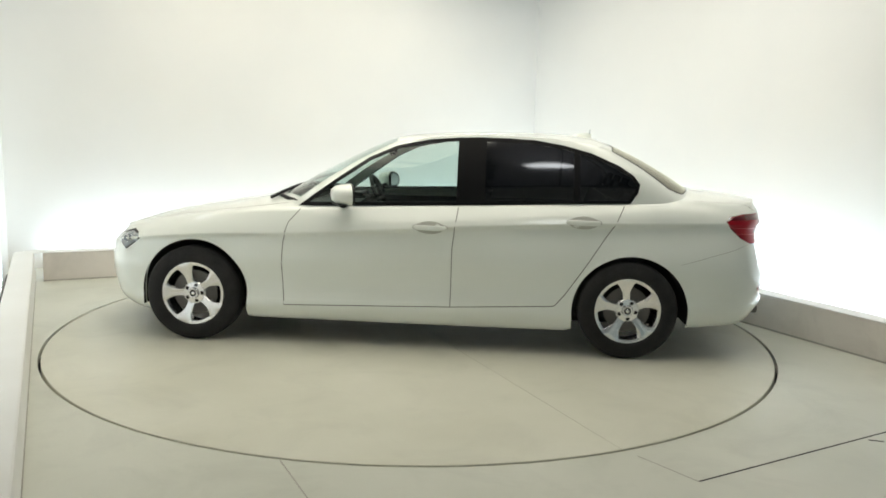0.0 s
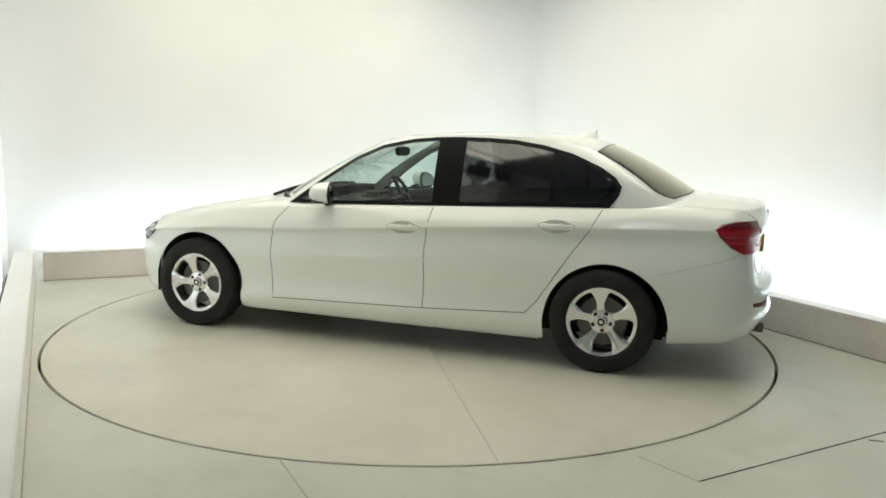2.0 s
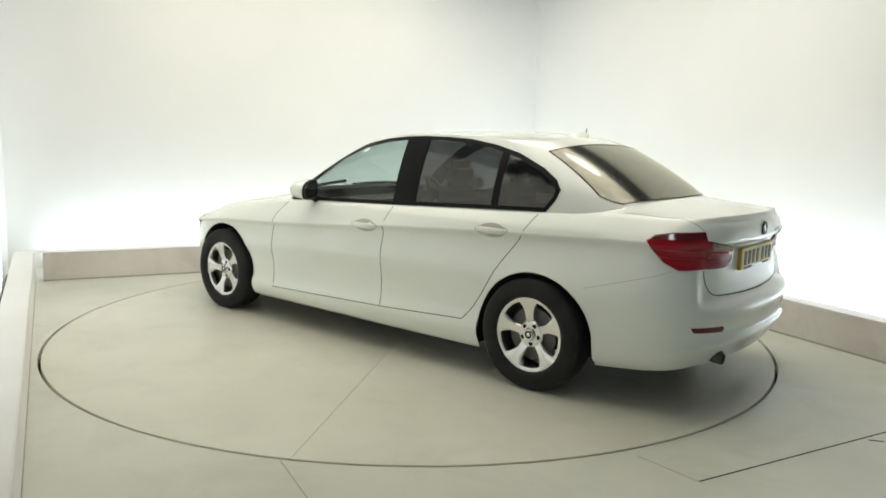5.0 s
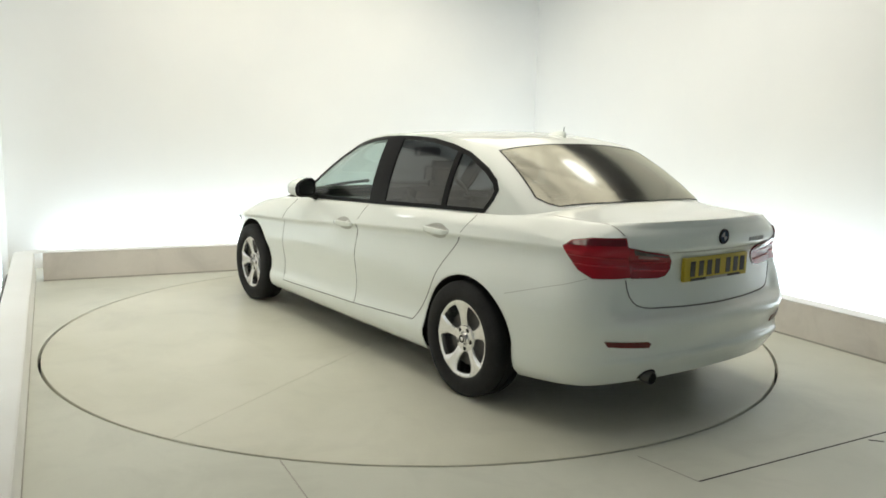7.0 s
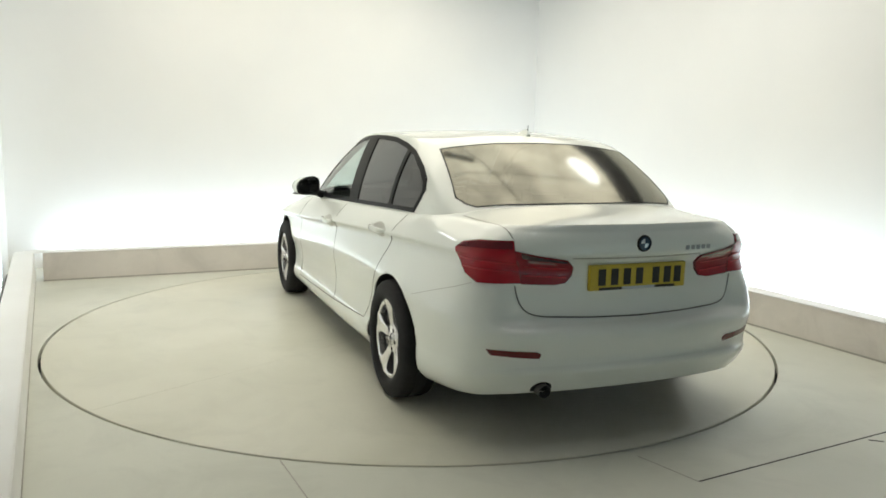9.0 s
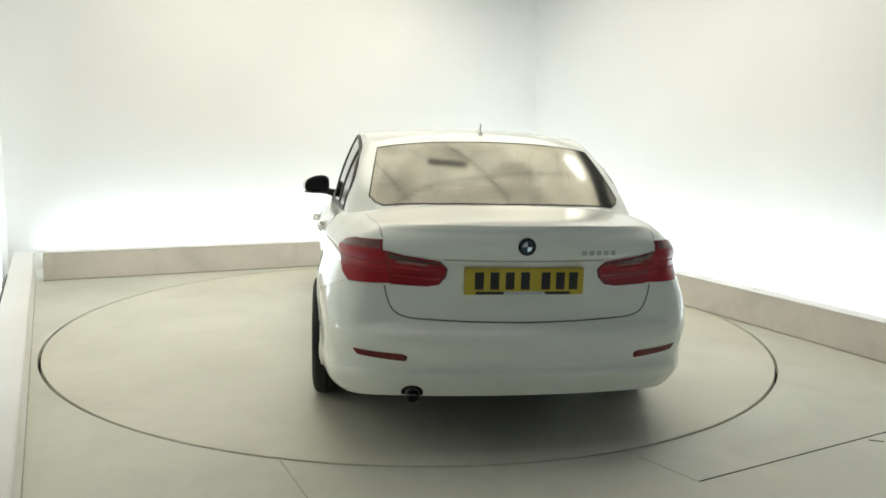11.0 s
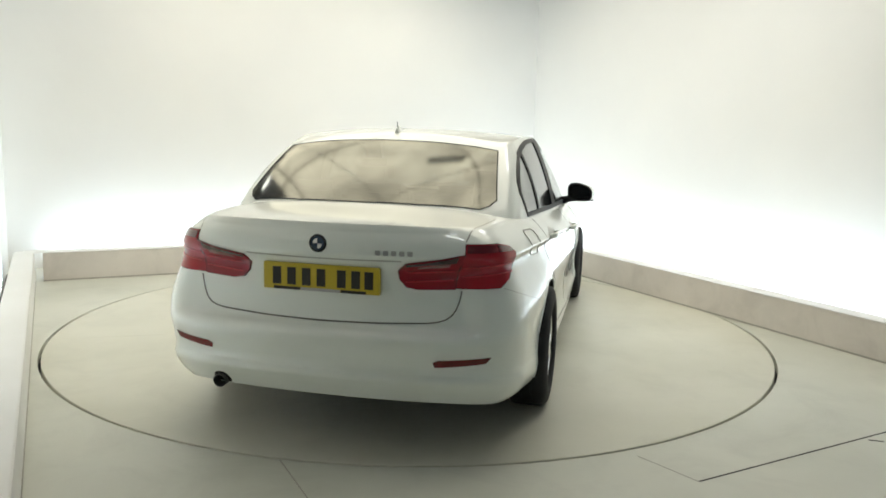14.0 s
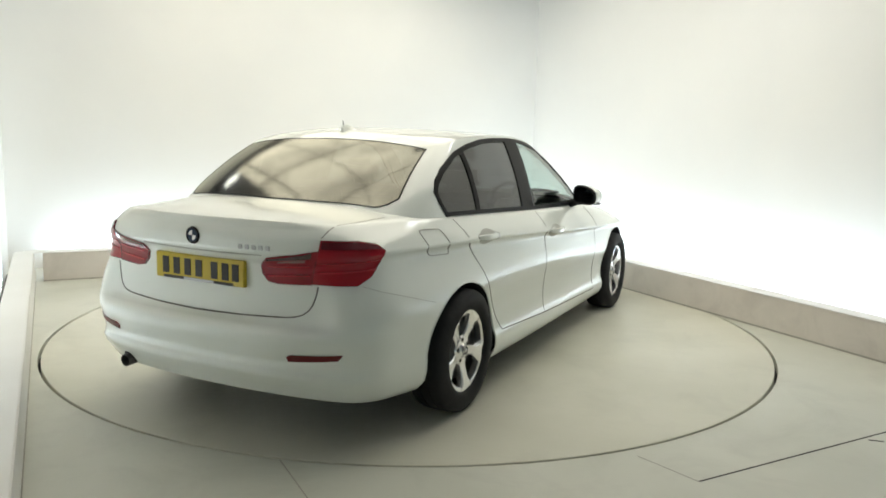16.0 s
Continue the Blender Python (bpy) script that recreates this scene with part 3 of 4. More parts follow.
ARCH = {1: (1.387, 0.305, 0.350), -1: (-1.405, 0.282, 0.360)}
HUB_Z, TYRE_R = 0.301, 0.307


def arch_outline(end, extra=0.0):
    x, z, r = ARCH[end]
    r += extra
    up = [(x + r * math.cos(a), z + r * math.sin(a)) for a in [math.pi * i / 40 for i in range(41)]]
    return [(x + r * 0.98, 0.0)] + up + [(x - r * 0.98, 0.0)]


REAR_WIN = [(-1.790, 0.565, 1.040), (-1.755, 0.602, 1.058), (-1.70, 0.628, 1.085), (-1.291, 0.570, 1.284), (-1.30, 0.28, 1.31), (-1.30, 0.0, 1.318), (-1.30, -0.28, 1.31), (-1.291, -0.570, 1.284), (-1.70, -0.628, 1.085), (-1.755, -0.602, 1.058), (-1.790, -0.565, 1.040), (-1.84, -0.3, 1.04), (-1.86, 0, 1.04), (-1.84, 0.3, 1.04)]
WINDSCREEN = [(0.70, 0.70, 0.915), (0.09, 0.53, 1.305), (0.14, 0.28, 1.32), (0.155, 0, 1.325), (0.14, -0.28, 1.32), (0.09, -0.53, 1.305), (0.70, -0.70, 0.915), (0.90, -0.4, 0.935), (0.95, 0, 0.94), (0.90, 0.4, 0.935)]


def wheel(parent, x, side):
    """Tyre, five-spoke alloy rim, hub cap and bolts; the outer face looks along +y before it is turned."""
    base = part("wheel", tyre_mesh(), M_RUBBER, parent, "black tyre on a silver five-spoke alloy rim")
    base.matrix_local = pose(x, 0.803 * side, HUB_Z, 0, 0, 0 if side > 0 else 180)
    spin = Matrix.Rotation(radians(19 if x > 0 else 7 if side > 0 else 43), 4, "Y")
    for name, bm, mat, label in (("rim", rim_mesh(), M_ALLOY, "silver five-spoke alloy rim"), ("brake_disc", lathe([(0.0, 0.0), (0.145, 0.0), (0.145, 0.012), (0.0, 0.012)], 40), M_DISC, "grey steel brake disc")):
        ob = part(name, bm, mat, base, label)
        ob.matrix_local = spin @ Matrix.Diagonal((1.03, 1.0, 1.03, 1.0)) if name == "rim" else Matrix.Translation((0, 0.02, 0))
    cap = part("hub_cap", lathe([(0.0, 0.078), (0.020, 0.078), (0.024, 0.074), (0.024, 0.05)], 24), M_BLACK, base, "dark round hub cap")
    part("hub_badge", lathe([(0.0, 0.0795), (0.010, 0.0795), (0.012, 0.078)], 16), M_CHROME, cap, "bright hub badge")
    ring_ob = part("hub_ring", lathe([(0.022, 0.0785), (0.027, 0.079), (0.029, 0.074), (0.029, 0.05)], 24), M_CHROME, base, "chrome hub ring")
    for k in range(5):
        a = 2 * math.pi * (k + 0.5) / 5
        bolt = part("bolt", lathe([(0.0, 0.058), (0.0125, 0.058), (0.0135, 0.05)], 10), M_LINER, base)
        bolt.matrix_local = spin @ Matrix.Translation((0.052 * math.sin(a), 0.0035, 0.052 * math.cos(a)))
    return base


def lathe(profile, n=48):
    """Profile of (radius, y), turned round the y axis."""
    bm = bmesh.new()
    rows = []
    for r, y in profile:
        if r < 1e-6:
            rows.append([bm.verts.new((0, y, 0))] * (n + 1))
        else:
            line = [bm.verts.new((r * math.cos(2 * math.pi * i / n), y, r * math.sin(2 * math.pi * i / n))) for i in range(n)]
            rows.append(line + [line[0]])
    for a, b in zip(rows, rows[1:]):
        for i in range(n):
            q = []
            for v in (a[i], a[i + 1], b[i + 1], b[i]):
                if v not in q:
                    q.append(v)
            if len(q) > 2:
                bm.faces.new(q)
    return bm


def tyre_mesh():
    R = TYRE_R
    return lathe([(0.205, -0.085), (0.215, -0.098), (0.24, -0.104), (0.275, -0.098), (R - 0.006, -0.085), (R, -0.065), (R + 0.001, -0.03), (R - 0.004, -0.028), (R - 0.004, -0.022), (R + 0.001, -0.02),
                  (R + 0.001, 0.02), (R - 0.004, 0.022), (R - 0.004, 0.028), (R + 0.001, 0.03), (R, 0.066), (R - 0.007, 0.083), (0.282, 0.094), (0.255, 0.100), (0.235, 0.102), (0.222, 0.098), (0.214, 0.095), (0.207, 0.088), (0.203, 0.078), (0.203, -0.085), (0.205, -0.085)], 72)


def rim_mesh():
    bm = lathe([(0.178, 0.045), (0.1785, 0.0745), (0.184, 0.0785), (0.199, 0.0795), (0.205, 0.085), (0.211, 0.089), (0.2115, 0.085), (0.206, 0.078), (0.2035, 0.06), (0.2035, -0.08), (0.197, -0.08), (0.194, 0.03), (0.178, 0.045)], 72)
    hub = lathe([(0.0, 0.072), (0.030, 0.072), (0.036, 0.062), (0.066, 0.060), (0.074, 0.052), (0.074, 0.02), (0.0, 0.02)], 40)
    # five broad spokes, waisted in the middle and leaning a little
    for k in range(5):
        a0 = 2 * math.pi * k / 5
        lines = []
        for r, w0, w1, y in ((0.056, -0.034, 0.034, 0.056), (0.080, -0.026, 0.024, 0.061), (0.110, -0.028, 0.023, 0.067), (0.140, -0.038, 0.028, 0.072), (0.168, -0.054, 0.041, 0.077), (0.188, -0.074, 0.058, 0.081), (0.203, -0.096, 0.080, 0.081)):
            line = []
            for t, dy in ((0.0, -0.030), (0.0, -0.007), (0.10, -0.001), (0.3, 0.0), (0.5, -0.002), (0.7, 0.0), (0.90, -0.001), (1.0, -0.007), (1.0, -0.030)):
                s = (w0 + (w1 - w0) * t) / r
                line.append(hub.verts.new((r * math.sin(a0 + s), y + dy, r * math.cos(a0 + s))))
            lines.append(line)
        grid(hub, lines)
    return merged(bm, hub)


def capsule(bm, pts, r, n=10):
    """A round bar through the points."""
    rows = []
    pts = [Vector(p) for p in pts]
    for i, p in enumerate(pts):
        d = (pts[min(i + 1, len(pts) - 1)] - pts[max(i - 1, 0)]).normalized()
        a = d.cross(Vector((0, 0, 1)) if abs(d.z) < 0.9 else Vector((1, 0, 0))).normalized()
        b = d.cross(a)
        rr = r[i] if isinstance(r, (list, tuple)) else r
        line = [bm.verts.new(p + (a * math.cos(2 * math.pi * k / n) + b * math.sin(2 * math.pi * k / n)) * rr) for k in range(n)]
        rows.append(line + [line[0]])
    grid(bm, rows)
    bm.faces.new(rows[0][:-1][::-1])
    bm.faces.new(rows[-1][:-1])
    return bm


def lofted(rings, cap=True):
    """A closed skin through rings of as many points."""
    bm = bmesh.new()
    rows = []
    for ring_pts in rings:
        line = [bm.verts.new(p) for p in ring_pts]
        rows.append(line + [line[0]])
    grid(bm, rows)
    if cap:
        bm.faces.new(rows[0][:-1][::-1])
        bm.faces.new(rows[-1][:-1])
    return bm


def oval(c, ax, ay, n=20, power=2.6):
    c, ax, ay = Vector(c), Vector(ax), Vector(ay)
    out = []
    for k in range(n):
        a = 2 * math.pi * k / n
        cs, sn = math.cos(a), math.sin(a)
        out.append(c + ax * math.copysign(abs(cs) ** (2 / power), cs) + ay * math.copysign(abs(sn) ** (2 / power), sn))
    return out


# ---------------- the light box overhead
def light_box():
    base = new("ceiling_light")
    base.matrix_world = BOOTH @ pose(0, 0, BOX_Z)
    tagged(base, "large overhead light box with a warm cloth diffuser and crossing ribs", "ceiling light")
    outline = [(-1.95, -2.05), (2.45, -2.05), (2.45, 1.9), (1.6, 2.85), (-1.95, 2.85)]
    bm = bmesh.new()
    low, high = [[bm.verts.new((u, v, z)) for u, v in outline] for z in (0.0, 0.03)]
    bm.faces.new(low[::-1])
    bm.faces.new(high)
    for i in range(len(outline)):
        j = (i + 1) % len(outline)
        bm.faces.new((low[i], low[j], high[j], high[i]))
    part("diffuser", bm, M_BOX, base, "glowing warm white cloth diffuser", False)
    for u, w in ((-1.72, 0.036), (-0.98, 0.022), (0.43, 0.024)):
        part("rib", box(bmesh.new(), (u - w / 2, -2.05, -0.05), (u + w / 2, 2.85, -0.004)), M_RIB, base, "thin dark support rib", False)
    for v, w in ((1.08, 0.03), (-0.75, 0.02)):
        part("rib", box(bmesh.new(), (-1.95, v - w / 2, -0.10), (2.45, v + w / 2, -0.052)), M_RIB, base, "thin dark support rib", False)
    housing = part("housing", box(bmesh.new(), (-0.25, -0.08, -0.12), (0.25, 0.08, -0.006), bevel=0.02), M_BLACK, base, "dark housing hung under the light box", False)
    housing.matrix_local = pose(0.10, -0.28, 0, 0, 0, -28)
    for u, v, su, sv in ((1.95, -0.45, 0.32, 0.75), (-2.1, 2.3, 0.32, 0.32), (-0.25, -2.95, 0.75, 0.22)):
        part("lamp_panel", lofted([oval((u, v, z), (su / 2, 0, 0), (0, sv / 2, 0), 28, 2.2) for z in (-0.14, -0.104)]), M_LAMP, base, "bright white oval lamp panel", False)


light_box()


# ---------------- parts of the car
def running_gear(car):
    bm = bmesh.new()
    box(bm, (-2.10, -0.60, 0.235), (2.02, 0.60, 0.26), bevel=0.01)
    box(bm, (-0.96, -0.80, 0.138), (0.96, 0.80, 0.19), bevel=0.02)
    box(bm, (-1.75, -0.58, 0.15), (1.75, 0.58, 0.24), bevel=0.02)
    part("underbody", bm, M_LINER, car, "dark underside")
    for side in (1, -1):
        for end in (1, -1):
            x, z, r = ARCH[end]
            bm = bmesh.new()
            rows = []
            for y, rr in ((0.872, r + 0.004), (0.60, r + 0.004), (0.60, 0.05)):
                line = []
                for k in range(37):
                    a = math.pi * min(max((k - 2) / 32, 0), 1)
                    px, pz = x + rr * math.cos(a), z + rr * math.sin(a)
                    if k in (0, 1, 35, 36):
                        pz = min(pz, 0.21 if k in (0, 36) else 0.25)
                    py = min(y, half_width(0.5, px) - 0.02) * side
                    line.append(bm.verts.new((px, py, pz)))
                rows.append(line)
            grid(bm, rows)
            part("arch_liner", bm, M_LINER, car, "black wheel arch liner")
            # a rolled lip on the edge of the arch
            bm = bmesh.new()
            view = LEFT_S if side > 0 else RIGHT_S
            pts = [view.onto(*view.flat((x + (r + 0.006) * math.cos(a), 0, z + (r + 0.006) * math.sin(a))), 0.0) for a in [math.pi * (k / 40 * 1.06 - 0.03) for k in range(41)]]
            part("arch_lip", capsule(bm, pts, 0.0045, 8), M_PAINT, car)


SHUT = {
    "door_gap": [[(0.70, 0.866), (0.765, 0.785), (0.798, 0.66), (0.806, 0.51), (0.80, 0.35), (0.79, 0.252)],
                 [(-0.318, 0.908), (-0.30, 0.79), (-0.286, 0.65), (-0.283, 0.283)],
                 [(-1.352, 0.944), (-1.29, 0.825), (-1.18, 0.665), (-1.06, 0.475), (-1.0, 0.385), (-0.935, 0.312)],
                 [(0.79, 0.252), (0.3, 0.266), (-0.283, 0.283), (-0.935, 0.312)]],
    "bumper_gap": [[(-1.70, 0.600), (-1.93, 0.666), (-2.05, 0.70), (-2.12, 0.728)]],
}


def side_details(car):
    for sign, view in ((1, LEFT_S), (-1, RIGHT_S)):
        for name, lines in SHUT.items():
            for line in lines:
                part(name, stripe([view.flat((x, 0, z)) for x, z in line], view, 0.0045 if name == "door_gap" else 0.002, 0.0012, 0.003), M_SHUT if name == "door_gap" else M_SHADOWGAP, car, "dark shut line")
        # door handles: a bar over a flat grey patch painted as the cup's shade
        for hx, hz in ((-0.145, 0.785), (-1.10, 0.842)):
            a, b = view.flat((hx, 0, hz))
            cup = [(a + 0.090 * math.cos(k * math.pi / 12), b - 0.003 + 0.040 * math.sin(k * math.pi / 12)) for k in range(24)]
            part("handle_cup_shade", patch(cup, view, 0.0012, 0.003, 0.04), M_CUP_SHADE, car, "flat grey patch painting the handle recess's shade")
            # outline draws the gap and, in its colour, the shade round the bar
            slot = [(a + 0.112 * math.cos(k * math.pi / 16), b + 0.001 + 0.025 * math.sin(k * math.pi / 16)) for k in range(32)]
            part("handle_gap_shade", band(slot, inset(slot, 0.0028), view, 0.0018, 0.003, 1), M_SHADOWGAP, car, "grey line for the gap and painted shade round the handle")
            rings = []
            for t, h, out in ((-1.0, 0.006, 0.004), (-0.92, 0.011, 0.017), (-0.75, 0.0155, 0.030), (-0.3, 0.017, 0.037), (0.3, 0.017, 0.037), (0.75, 0.0155, 0.030), (0.92, 0.011, 0.017), (1.0, 0.006, 0.004)):
                c = view.onto(a + 0.105 * t, b + 0.002 * t, 0.0) - view.way * (out - 0.008)
                rings.append(oval(c, -view.way * 0.009, Vector((0, 0, h)), 14))
            part("door_handle", lofted(rings), M_PAINT, car, "white pull handle")
        # mirror: stalk, housing, glass
        s = sign
        shift = Matrix.Translation((-0.092, 0.02 * sign, 0.010))
        bm = bmesh.new()
        capsule(bm, [(0.50, 0.79 * s, 0.90), (0.485, 0.84 * s, 0.915), (0.47, 0.89 * s, 0.925)], [0.03, 0.024, 0.026], 12)
        part("mirror_arm", bm, M_BLACK, car, "black mirror arm").matrix_local = Matrix.Translation((-0.077, 0, 0.008))
        def slant(pts):
            """The top of the housing falls towards its outer end."""
            return [Vector((p.x, p.y, p.z - max(p.y * s - 0.90, 0) * 0.26 if p.z > 0.968 else p.z)) for p in pts]

        rings = []
        for x, sx, sz, dz in ((0.575, 0.012, 0.010, -0.004), (0.568, 0.047, 0.035, -0.002), (0.545, 0.072, 0.052, 0.0), (0.51, 0.087, 0.061, 0.0), (0.47, 0.092, 0.066, 0.0), (0.447, 0.0925, 0.0665, 0.0)):
            rings.append(slant(oval((x, 0.915 * s, 0.968 + dz), (0, sx * s, 0.0), (0, 0, sz), 28, 3.4)))
        mirror = part("wing_mirror", lofted(rings), M_PAINT, car, "white capped wing mirror")
        # the glass is turned in towards the cabin
        mirror.matrix_local = shift @ Matrix.Translation((0.50, 0.88 * s, 0)) @ Matrix.Rotation(radians(18 * s), 4, "Z") @ Matrix.Translation((-0.50, -0.88 * s, 0))
        rings = [slant(oval((x, 0.915 * s, 0.968), (0, sx * s, 0.0), (0, 0, sz), 28, 3.4)) for x, sx, sz in ((0.449, 0.0930, 0.0670), (0.440, 0.0930, 0.0670), (0.434, 0.088, 0.061), (0.438, 0.080, 0.054))]
        part("mirror_bezel", lofted(rings), M_BLACK, mirror, "black mirror bezel")
        part("mirror_glass", lofted([slant(oval((0.4365, 0.915 * s, 0.968), (0, 0.078 * s, 0.0), (0, 0, 0.052), 28, 3.4)), slant(oval((0.4345, 0.915 * s, 0.968), (0, 0.077 * s, 0.0), (0, 0, 0.051), 28, 3.4))]), M_MIRROR, mirror, "dark mirror glass")
        part("mirror_base", lofted([oval((0.515, 0.915 * s, 0.912), (0.05, 0, 0), (0, 0.085, 0), 18), oval((0.51, 0.915 * s, 0.903), (0.035, 0, 0), (0, 0.07, 0), 18)]), M_BLACK, mirror, "black mirror underside")
    # fuel flap on the car's right flank
    view = RIGHT_S
    flap = rounded([view.flat((x, 0, z)) for x, z in ((-1.70, 0.922), (-1.525, 0.917), (-1.475, 0.79), (-1.66, 0.80))], 0.03)
    flap = resampled(flap, 0.012)
    if signed(flap) < 0:
        flap = flap[::-1]
    part("fuel_flap_gap", band(flap, inset(flap, 0.0035), view, 0.0028, 0.006, 1), M_SHADOWGAP, car, "thin outline of the fuel flap")


def tail_details(car):
    for s, view in ((1, CORNER_L), (-1, CORNER_R)):
        def flat3(pts):
            return [view.flat((x, y * s, z)) for x, y, z in pts]
        outer = flat3([(-1.985, 0.770, 0.863), (-2.03, 0.755, 0.893), (-2.10, 0.71, 0.908), (-2.208, 0.600, 0.914), (-2.236, 0.592, 0.80), (-2.245, 0.592, 0.733), (-2.14, 0.735, 0.731), (-2.075, 0.76, 0.765)])
        inner = flat3([(-2.212, 0.594, 0.874), (-2.262, 0.44, 0.848), (-2.272, 0.372, 0.836), (-2.278, 0.352, 0.80), (-2.278, 0.360, 0.762), (-2.278, 0.39, 0.732), (-2.275, 0.44, 0.724), (-2.245, 0.590, 0.729)])
        lamp = part("tail_lamp", patch(outer, view, 0.006, 0.012, 0.03), M_RED, car, "red tail lamp on the rear wing")
        lid_lamp = part("boot_lamp", patch(inner, view, 0.006, 0.012, 0.03), M_REDDARK, car, "dark red tail lamp on the boot lid")
        for host, poly in ((lamp, outer), (lid_lamp, inner)):
            pts = resampled(poly, 0.03)
            if signed(pts) < 0:
                pts = pts[::-1]
            part("lamp_seal", band(inset(pts, -0.0006), inset(pts, 0.0018), view, 0.0063, 0.010, 1), M_SMOKERED, host, "dark smoked lamp edge")
        # smoked upper band and light bars inside the lens
        part("smoked_band", patch(flat3([(-2.230, 0.575, 0.866), (-2.262, 0.44, 0.843), (-2.272, 0.376, 0.831), (-2.272, 0.376, 0.820), (-2.24, 0.575, 0.846)]), view, 0.0090, 0.003, 0.03), M_SMOKE, lid_lamp, "smoked band")
        part("reversing_lamp", patch(flat3([(-2.245, 0.555, 0.840), (-2.272, 0.44, 0.822), (-2.272, 0.43, 0.812), (-2.245, 0.555, 0.826)]), view, 0.0085, 0.003, 0.03), M_CLEAR, lid_lamp, "pale clear reversing lamp")
        part("smoked_band", patch(flat3([(-2.000, 0.765, 0.872), (-2.035, 0.752, 0.889), (-2.10, 0.708, 0.903), (-2.206, 0.604, 0.908), (-2.212, 0.604, 0.880), (-2.10, 0.712, 0.876)]), view, 0.0085, 0.003, 0.03), M_SMOKERED, lamp, "smoked upper band")
        for k in range(2):
            z = 0.825 - 0.040 * k
            part("light_bar", stripe(flat3([(-2.02 - 0.025 * k, 0.765 - 0.006 * k, z + 0.006), (-2.12, 0.725, z + 0.002), (-2.225, 0.605, z - 0.004)]), view, 0.006, 0.0108, 0.005), M_BAR, lamp, "brighter red light bar")
            part("light_bar", stripe(flat3([(-2.235, 0.575, z - 0.018), (-2.272, 0.385, z - 0.030)]), view, 0.006, 0.0108, 0.005), M_BAR, lid_lamp, "brighter red light bar")
        refl = flat3([(-2.225, 0.728, 0.456), (-2.312, 0.530, 0.447), (-2.318, 0.512, 0.436), (-2.314, 0.520, 0.415), (-2.240, 0.715, 0.430)])
        part("reflector", patch(refl, view, 0.004, 0.008, 0.03), M_REFLECTOR, car, "slim dark red reflector")
    v = BACK_S
    def rear(*pts):
        return [v.flat((0, y, z)) for y, z in pts]
    lid = rear((0.588, 0.722), (0.580, 0.68), (0.568, 0.645), (0.552, 0.620), (0.53, 0.603), (0.50, 0.593), (0.46, 0.587), (0.25, 0.578), (0, 0.574), (-0.25, 0.578), (-0.46, 0.587), (-0.50, 0.593), (-0.53, 0.603), (-0.552, 0.620), (-0.568, 0.645), (-0.580, 0.68), (-0.588, 0.722))
    part("boot_gap", stripe(lid, v, 0.0055, 0.0015, 0.003), M_SHUT, car, "dark shut line under the boot lid")
    for s in (1, -1):
        part("boot_gap", stripe(rear((0.598 * s, 0.924), (0.604 * s, 0.95)), v, 0.004, 0.0015, 0.003), M_SHUT, car, "dark shut line")
        top = View((0, 0, -1), SHELL_TREE)
        part("boot_gap", stripe([top.flat((x, y * s, 0)) for x, y in ((-2.17, 0.602), (-2.0, 0.630), (-1.80, 0.652))], top, 0.004, 0.001, 0.003), M_SHADOWGAP, car, "fine shut line on the boot")
    # the fold's shadow, painted as a thin grey line
    part("lid_crease_shade", stripe(rear((0.345, 0.842), (0.12, 0.838), (-0.12, 0.838), (-0.345, 0.842)), v, 0.006, 0.0015, 0.003), M_SHADOWGAP, car, "grey line painting the shade of the fold above the number plate")
    # number plate with plain bars, and its dealer strip
    plate_x = -2.280
    bm = box(bmesh.new(), (plate_x - 0.004, -0.258, 0.694), (plate_x + 0.018, 0.258, 0.808), bevel=0.003)
    plate = part("number_plate", bm, M_YELLOW, car, "yellow rear number plate with dark bars")
    for y in (0.196, 0.130, 0.064, -0.002, -0.092, -0.155, -0.212):
        part("plate_bar", box(bmesh.new(), (plate_x - 0.006, y - 0.019, 0.716), (plate_x - 0.004, y + 0.019, 0.790)), M_INK, plate, "dark bar in place of a character", False)
    for y0, y1, m in ((0.21, 0.09, M_INK), (0.088, -0.088, M_LETTER), (-0.09, -0.20, M_INK)):
        part("plate_strip", box(bmesh.new(), (plate_x - 0.006, y1, 0.695), (plate_x - 0.004, y0, 0.707)), m, plate, "strip along the plate's lower edge", False)
    # round badge and a row of small chrome bars
    hit = v.onto(*v.flat((0, 0.002, 0.902)), 0.0)
    badge = part("badge", lathe([(0.0, 0.006), (0.030, 0.005), (0.030, 0.0), (0.0, 0.0)], 32), M_BADGE, car, "round dark badge on the boot lid")
    badge.matrix_local = Matrix.Translation(hit) @ pose(0, 0, 0, 0, 0, 90)
    part("badge_ring", lathe([(0.030, 0.0), (0.030, 0.007), (0.036, 0.007), (0.038, 0.0)], 32), M_BLACK, badge, "black badge ring")
    for q in (0, 1):
        bm = bmesh.new()
        ctr = bm.verts.new((0, 0.0072, 0))
        arc = [bm.verts.new((0.021 * math.cos(a), 0.0066, 0.021 * math.sin(a))) for a in [math.pi * (q + k / 12) for k in range(7)]]
        for a, b in zip(arc, arc[1:]):
            bm.faces.new((ctr, a, b))
        part("badge_quarter", bm, M_CHROME, badge, "bright badge quarter", False)
    for k in range(5):
        y = -0.252 - 0.033 * k
        hit = v.onto(*v.flat((0, y, 0.874)), 0.0)
        bm = box(bmesh.new(), (-0.004, -0.011, -0.010), (0.002, 0.011, 0.010), bevel=0.002)
        part("model_bar", bm, M_LETTER, car, "small chrome bar in place of a letter").matrix_local = Matrix.Translation(hit)
